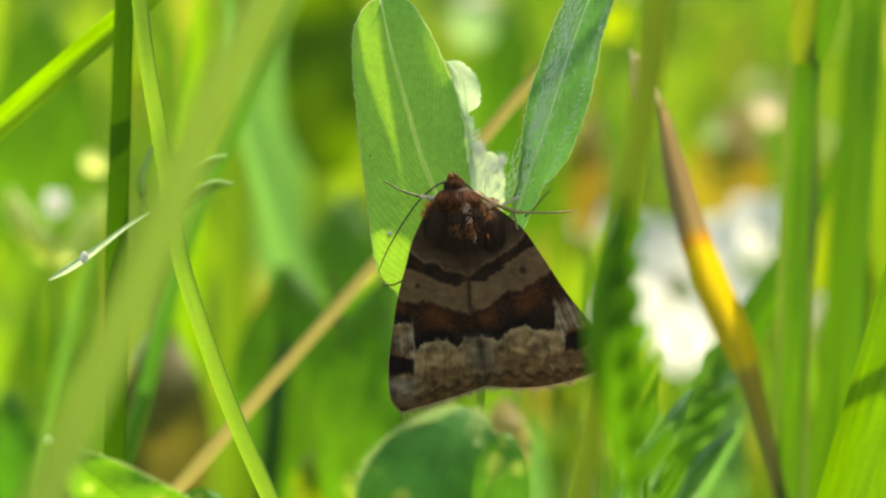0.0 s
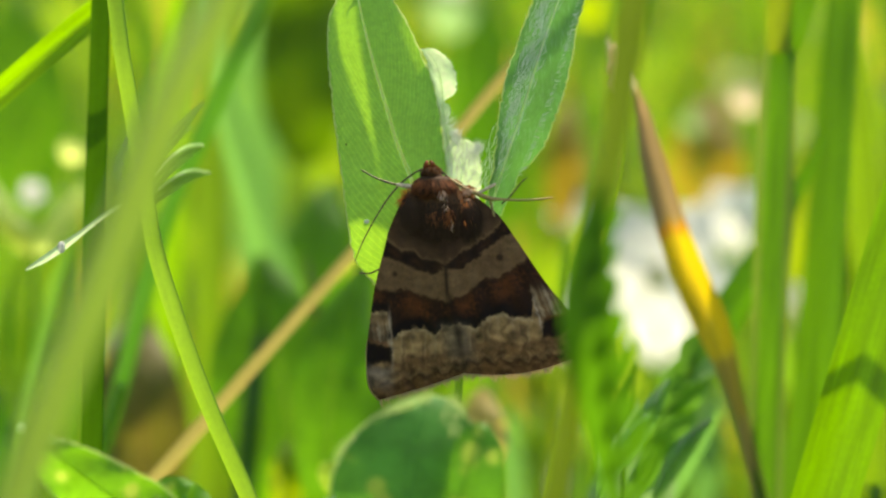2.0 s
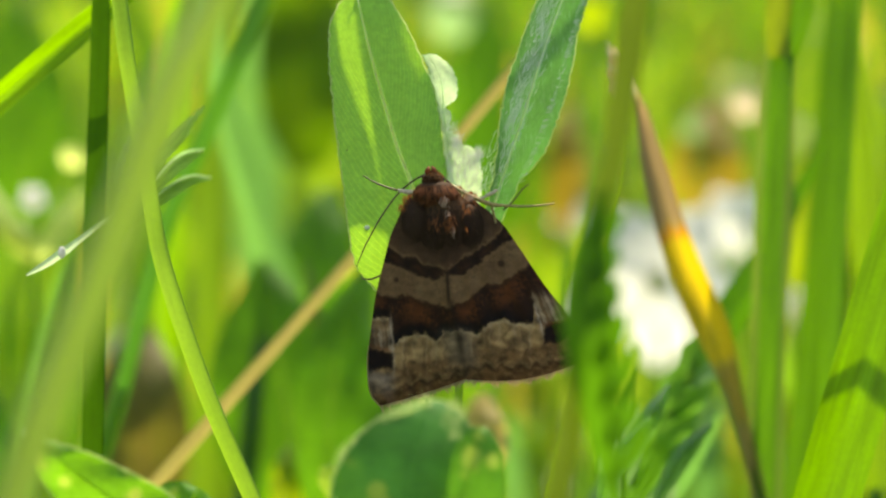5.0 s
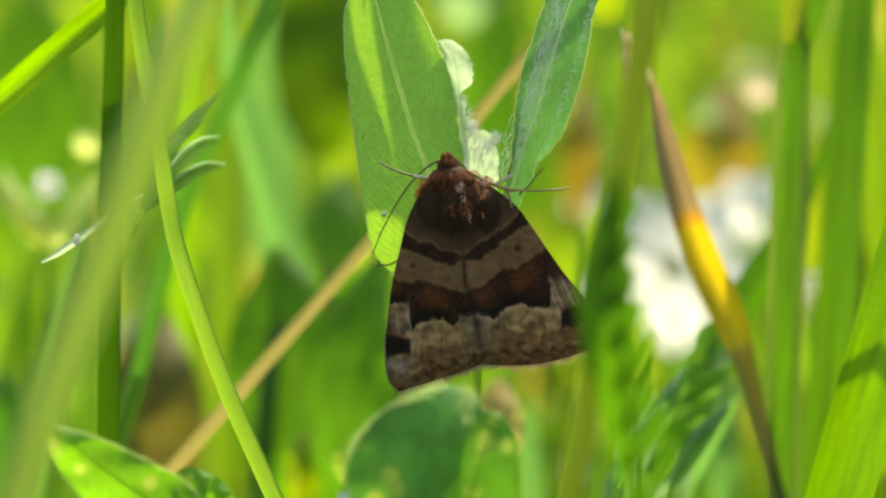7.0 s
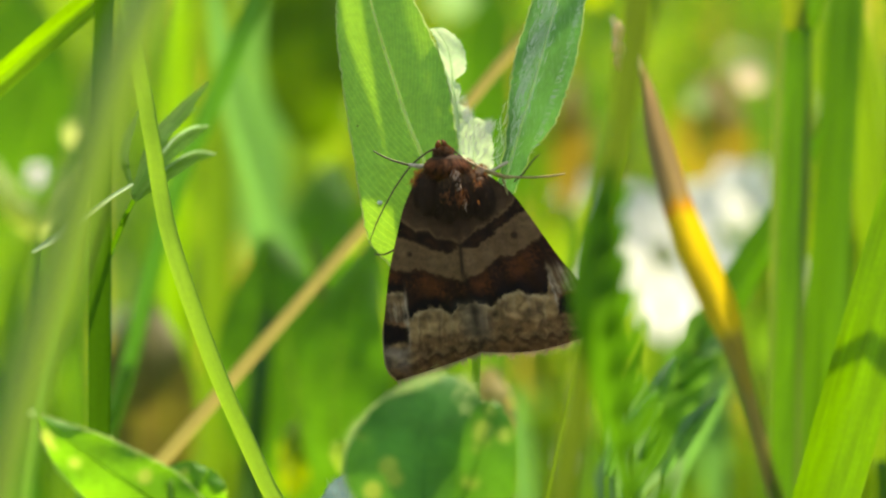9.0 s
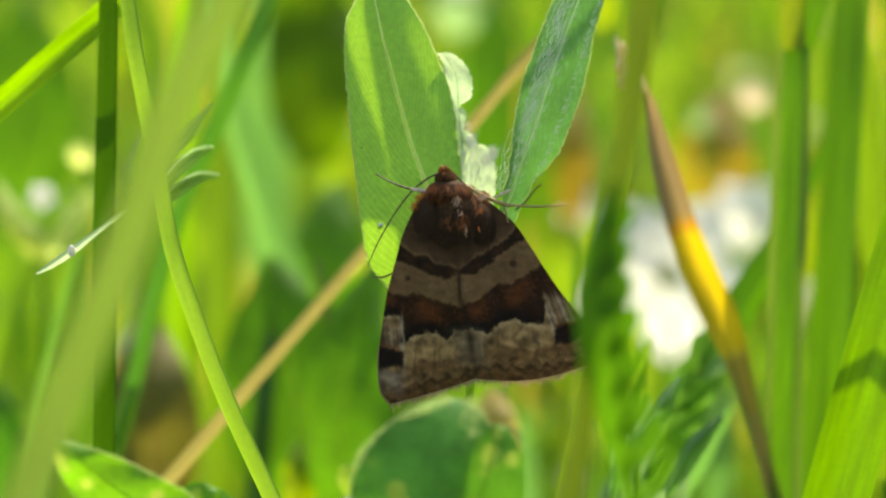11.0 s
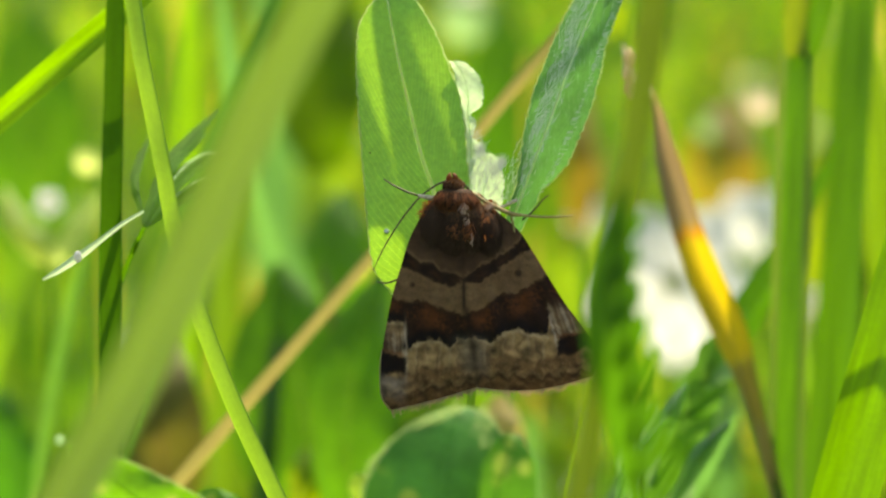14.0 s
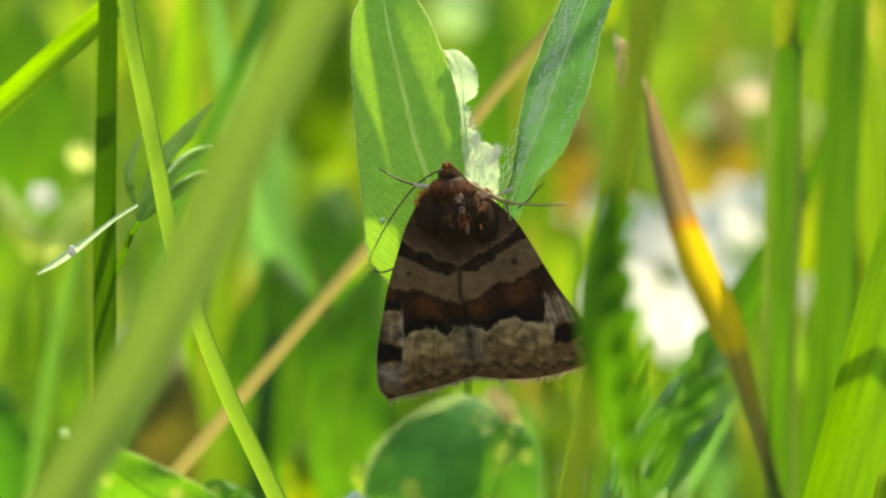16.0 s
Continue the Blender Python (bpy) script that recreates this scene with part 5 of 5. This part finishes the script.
# unseen grass blades added above the view, their outlines cut to shade the clover leaf
for bow, marks in ((0.0, ((605, -60, 70), (608, 30, 72), (610, 90, 62), (624, 140, 70), (641, 190, 86), (653, 240, 101), (669, 300, 120), (675, 360, 124), (678, 408, 124))),
                   (0.004, ((700, -60, 54), (706, 40, 54), (712, 100, 62), (737, 165, 76), (772, 230, 98), (781, 300, 106), (784, 380, 116), (790, 470, 110)))):
    lit = [(*(at(x, y, 0.2851 - 0.0014 * (y + 20) / 400) + SUN_WAY * 0.031), w * UNIT * 0.2845) for x, y, w in marks]
    a, w = Vector(lit[0][:3]), lit[0][3]
    s = spline([(a.x + 0.075, a.y + 0.05, -0.003, w * 0.5), (a.x + 0.07, a.y + 0.045, 0.15, w * 0.6), (a.x + 0.05, a.y + 0.03, a.z + 0.01, w * 0.8), (a.x + 0.012, a.y + 0.010, a.z + 0.012 + bow, w), *lit], 70)
    p = thing("grass_plant", Vector(s[0][:3]), "unseen grass blade added to shade the clover leaf", "grass", "grass blades")
    part("blade", strip(bmesh.new(), [Vector(r[:3]) for r in s[16:]], [r[3] for r in s[16:]], 0.2, 0, 4), GRASS_SHADE_TONE, p, "", s[0][:3])
    part("sheath", tube(bmesh.new(), [Vector(r[:3]) for r in s[:18]], [r[3] * 0.35 for r in s[:18]], 10), STEM_MID, p, "", s[0][:3])


grass_blade(((700, 1000, 0.385, 26), (664, 860, 0.385, 28), (626, 700, 0.385, 26), (596, 560, 0.387, 20), (580, 470, 0.39, 4)), GRASS_OLIVE, "thin olive grass blade behind", 0.3, 0)
grass_blade(((470, 1000, 0.40, 40), (476, 860, 0.40, 40), (490, 700, 0.40, 34), (512, 540, 0.405, 5)), GRASS_SHADE_TONE, "dark green blade with shade put into its colour", 0.3, 0)
grass_blade(((655, 1000, 0.41, 34), (660, 860, 0.41, 36), (672, 720, 0.41, 34), (690, 560, 0.412, 5)), GRASS_SHADE_TONE, "dark green blade below the moth", 0.3, 0)
simple_leaf(((540, 930, 0.39), (548, 880, 0.39), (560, 830, 0.39), (580, 780, 0.392)), (14, 32, 30, 6), (14, 34, 32, 6), GRASS_PALE, "small sunlit yellow-green leaf", seed=34)
# three blue-green leaves added in place of bluish highlights on the lobes
simple_leaf(((1100, 900, 0.30), (1120, 850, 0.30), (1150, 800, 0.30), (1190, 750, 0.302)), (8, 16, 14, 4), (8, 16, 14, 4), GRASS_BLUE, "small blue-green leaf added as a highlight among the lobes", seed=35)
simple_leaf(((1140, 840, 0.31), (1165, 790, 0.31), (1195, 740, 0.31), (1225, 690, 0.312)), (8, 18, 16, 4), (8, 18, 16, 4), GRASS_BLUE, "narrow blue-green leaf added as a highlight among the lobes", seed=36)
simple_leaf(((1200, 900, 0.315), (1225, 850, 0.315), (1262, 800, 0.315), (1300, 760, 0.317)), (8, 18, 16, 4), (8, 18, 16, 4), GRASS_BLUE, "narrow blue-green leaf added as a highlight near the ground", seed=37)
grass_blade(((1090, 1000, 0.34, 40), (1110, 880, 0.34, 44), (1130, 780, 0.34, 40), (1160, 660, 0.342, 6)), GRASS_FERN, "soft green blade behind the lobes", 0.3, 0)


def flower(centre, petals, size, label, d):
    """A white flower with broad petals, well behind the moth."""
    x, y = centre
    line, widths, vs = rooted(((x + 20, y + 420, d, 12), (x + 10, y + 200, d, 11), (x, y + 10, d + 0.002, 10)), 24)
    base = line[0]
    p = thing("white_flower", base, label, "flower", "white flowers")
    part("stalk", tube(bmesh.new(), line, [w / 2 for w in widths], 8, vs=vs), STEM, p, "", base)
    for k in range(petals):
        a = 2 * math.pi * k / petals + 0.3
        mid = [(x + math.cos(a) * size * r, y + math.sin(a) * size * r, d - 0.002 + 0.004 * r * r + 0.3 * math.sin(a) * size * r * UNIT * d) for r in (0.05, 0.35, 0.7, 1.0)]
        bm, _ = leaf_mesh(mid, (size * 0.08, size * 0.3, size * 0.36, size * 0.06), (size * 0.08, size * 0.3, size * 0.36, size * 0.06), -0.8, 0.8, 14, 4)
        part("petal", bm, PETAL, p, "broad white petal", base)
    part("eye", ball(bmesh.new(), at(x, y, d - 0.003), Vector((1, 1, 1)) * size * 0.14 * UNIT * d, 14), GRASS_PALE, p, "yellow-green flower centre", base)
    return p


flower((1205, 510), 5, 155, "white flower with broad petals behind the grass", 0.52)
flower((1345, 405), 5, 70, "white flower half hidden by stems", 0.55)
flower((1050, 395), 5, 36, "small white flower far behind", 0.58)
flower((1458, 548), 5, 34, "small white flower between stems", 0.50)
flower((98, 360), 5, 26, "small pale flower among weeds", 0.42)


def bud(x, y, d, r, label, material=None):
    line, widths, vs = rooted(((x + 10, y + 400, d, 12), (x + 4, y + 150, d, 11), (x, y, d, 9)), 20)
    base = line[0]
    p = thing("flower_bud", base, label, "bud", "flower buds")
    part("stalk", tube(bmesh.new(), line, [w / 2 for w in widths], 8, vs=vs), STEM, p, "", base)
    c = at(x, y - r * 0.5, d)
    bm = ball(bmesh.new(), c, Vector((r, r, r * 1.1)) * UNIT * d, 18)
    # sunward wall cut away so the near wall glows
    bmesh.ops.delete(bm, geom=[v for v in bm.verts if (v.co - c).dot(SUN_WAY) > 0.35 * r * UNIT * d], context="VERTS")
    part("bud_head", bm, material or LIME, p, "round pale bud cut open toward the sun", base)
    return p


bud(170, 295, 0.42, 26, "round pale yellow-green bud on a stalk")
# the next four buds are added to stand in for blurred bright discs
bud(1360, 205, 0.55, 26, "pale cream bud added as a blurred bright disc", SEED)
bud(1088, 44, 0.60, 36, "pale yellow-green bud added for brightness behind the silky leaflet", GRASS_PALE)
bud(1265, 245, 0.58, 20, "pale green bud added as a blurred bright disc", GRASS_PALE_BLUE)
bud(838, 56, 0.62, 46, "pale green bud added as a far blurred disc", GRASS_PALE_BLUE)
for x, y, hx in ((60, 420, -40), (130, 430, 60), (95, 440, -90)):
    simple_leaf(((100, 470, 0.41), (x + hx * 0.2, y - 10, 0.41), (x + hx * 0.7, y - 50, 0.412), (x + hx, y - 90, 0.415)), (8, 22, 20, 4), (8, 22, 20, 4), LIME, "weed leaf with sunlight put into its pale green", seed=30)
# its dark green stands in for shade at the lower left
simple_leaf(((60, 960, 0.42), (40, 860, 0.42), (20, 780, 0.42), (10, 690, 0.42)), (40, 70, 60, 8), (40, 60, 50, 8), LEAF_FAR, "deep green leaf with shade put into its colour", seed=33)


def seed_spike():
    line, widths, vs = rooted(((1085, 560, 0.312, 8), (1110, 430, 0.312, 8), (1140, 300, 0.312, 7), (1134, 180, 0.312, 6), (1130, 90, 0.312, 4)), 24)
    base = line[0]
    p = thing("seed_spike", base, "thin grass spike with cream seed husks", "grass")
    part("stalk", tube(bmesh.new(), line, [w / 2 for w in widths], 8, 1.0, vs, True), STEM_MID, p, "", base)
    for x, y, h in ((1133, 165, 20), (1129, 140, 18), (1132, 112, 18)):
        s = spline([(*at(x + 3, y + h, 0.3112), 2e-4), (*at(x, y, 0.311), 6e-4), (*at(x - 2, y - h, 0.3112), 5e-5)], 10)
        part("husk", tube(bmesh.new(), [Vector(r[:3]) for r in s], [r[3] for r in s], 8, 0.6), SEED, p, "cream seed husk", base)
    return p


seed_spike()


# ---- what moves ----
def sway(ob, rest, pivot, d, rows, axis=UPWARD):
    """Keys a thing that the wind moves: rows of seconds, shift to the right and upward on the grid, turn (degrees, clockwise),
    and, if given, how near it bends (1: not at all) and how far it twists about its own axis (degrees)."""
    p = at(*pivot, d)
    keys = []
    for t, dx, dy, deg, *more in rows:
        near, twist = more or (1.0, 0.0)
        shift = RIGHT * (dx * UNIT * d) + UPWARD * (dy * UNIT * d)
        shift += (p + shift - EYE) * (near - 1)
        keys.append((t, Matrix.Translation(p + shift) @ Matrix.Rotation(radians(deg), 4, AHEAD) @ Matrix.Rotation(radians(twist), 4, axis) @ Matrix.Translation(-p) @ rest))
    walk(ob, keys)


MOTH_SWAY = [(0, 0.0, 0.0, 0.00), (0.5, -1.1, 3.7, -0.4), (1, 1.7, 3.5, -0.28), (1.5, -1.2, 2.3, -0.34), (2, -0.5, 3.1, -0.40), (2.5, -3.8, -0.2, -0.17),
             (3, -3.2, 3.5, -0.36), (3.5, 0.1, 1.3, -0.20), (4, -1.0, 0.6, -0.19), (6.5, 5.4, 2.7, -0.36), (7, 4.2, 2.6, -0.60), (7.5, 5.0, 1.1, -0.75),
             (8, 5.5, 4.1, -0.84), (8.5, 12.1, 3.1, -0.86), (9, 14.7, 3.5, -1.43), (11.5, 3.5, -7.6, 1.40), (12, 3.6, -3.6, 1.35), (12.5, 8.7, -5.4, 1.47),
             (13, 8.9, -8.8, 2.55), (13.5, 4.0, -6.0, 2.52), (14, 2.4, -8.7, 2.75), (14.5, -0.2, -4.8, 2.52), (15, 3.2, -5.5, 2.62), (15.5, 5.6, -5.9, 2.43), (16, 5.5, -3.3, 2.75)]
VEIL_SWAY = [(0, -141, 0, -2.9, 0.92, 50.0), (0.5, -159, 0, -3.1, 0.915, 52.0), (1, -152, 0, -3.3, 0.91, 54.0), (1.5, -168, 0, -3.6, 0.9, 57.0), (2.5, -156, 0, -4.0, 0.89, 60.1), (4, -155, 0, -4.0, 0.89, 60.6), (6.5, -201, 0, -5.2, 0.89, 61.3), (7.5, -194, 0, -5.5, 0.89, 61.6),
             (8, -182, 0, -5.9, 0.89, 61.7), (8.5, -178, 0, -6.2, 0.89, 61.9), (9, -245, 0, -7.9, 0.86, 72.0), (11.5, -105, 0, -2.9, 0.935, 45.0), (12.5, -74, 0, -1.8, 0.953, 35.0), (13.5, -48, 0, -0.9, 0.97, 25.0), (15, -29, 0, -0.9, 0.988, 13.0), (16, 0, 0, 0, 1.0, 5.0)]
LOW_SWAY = [(0, 0, 0, 0), (0.5, -3, 3, 0), (1, 0, 1, 0), (1.5, -4, 2, 0), (2, -4, 1, 0), (2.5, -8, -1, 0), (3, -9, 5, 0), (3.5, -1, 3, 0), (4, -3, 1, 0), (6.5, -6, 5, 0), (7, -8, 4, 0), (7.5, -8, 0, 0), (8, -3, 3, 0),
            (8.5, 7, 2, 0), (9, 4, 2, 0), (11.5, 10, -5, 0), (12, 12, -1, 0), (12.5, 23, -3, 0), (13, 19, -6, 0), (13.5, 17, -4, 0), (14, 20, -8, 0), (14.5, 18, -4, 0), (15, 29, -5, 0), (15.5, 27, -5, 0), (16, 31, -3, 0)]
THIN_SWAY = [(0, 0, 0, 0), (1.5, -5, 0, 0), (2.5, -4, 0, 0), (3.5, 5, 0, 0), (4, 3, 0, 0), (6.5, 4, 0, 0), (8.5, 7, 0, 0.1), (9, 8, 0, 0), (11.5, 9, 0, -0.7), (13, 10, 0, -0.9), (15, 11, 0, -1.03), (16, 11, 0, -1.0)]
NEAR_SWAY = [(0, 0, 0, 0), (1, 2, 0, 0), (1.5, 0, 0, 0), (2.5, -4, 0, 0), (3, -6, 0, 0), (3.5, -1, 0, 0), (4, -1, 0, 0), (6.5, 2, 0, 0), (7.5, -1, 0, 0), (8, 2, 0, 0), (8.5, 4, 0, 0), (9, 5, 0, 0),
             (11.5, 4, 0, 0), (12, 5, 0, 0), (12.5, 8, 0, 0), (13, 10, 0, 0), (13.5, 7, 0, 0), (14, 8, 0, 0), (14.5, 4, 0, 0), (15, 6, 0, 0), (16, 6, 0, 0)]
WEED_SWAY = [(0, 0, 0, 0), (2, -8, 3, 0), (3, -8, 8, 0), (4, -3, 4, 0), (6.5, -5, 3, 0), (8, 0, 0, 0), (9, 2, -4, 0), (11.5, 22, -4, 0),
             (12.5, 34, -3, 0), (13, 30, -3, 0), (14, 30, -3, 0), (15, 40, 0, 0), (16, 46, 0, 0)]
STOUT_SWAY = [(0, 0, 0, 0), (1, 4, 0, 0), (2, -3, 0, 0), (3, -16, 0, 0), (4, -10, 0, 0), (6.5, -3, 0, 0), (8, 5, 0, 0), (9, 17, 0, 0), (11.5, 4, 0, 0), (14, 1, 0, 0), (16, -4, 0, 0)]


def motions():
    sway(STOUT, Matrix.Translation(STOUT_BASE), (1420, 441), 0.333, STOUT_SWAY)
    sway(MOTH, MOTH_REST, (829, 491), FOCUS, MOTH_SWAY)
    sway(HOST, Matrix.Translation(HOST_BASE), (829, 491), FOCUS, MOTH_SWAY)
    sway(VEIL, Matrix.Translation(VEIL.location), (376, 441), 0.206, VEIL_SWAY, (at(485, 216, 0.204) - at(341, 514, 0.207)).normalized())
    sway(THIN, Matrix.Translation(THIN.location), (340, 441), 0.283, THIN_SWAY)
    sway(FEATHER, Matrix.Translation(FEATHER_BASE), (1090, 600), 0.213, NEAR_SWAY)
    sway(OLIVE, Matrix.Translation(OLIVE.location), (1090, 441), 0.214, NEAR_SWAY)
    sway(LOW, Matrix.Translation(LOW_BASE), (790, 850), 0.245, LOW_SWAY)
    sway(WEED, Matrix.Translation(WEED_BASE), (220, 840), 0.254, WEED_SWAY)


motions()
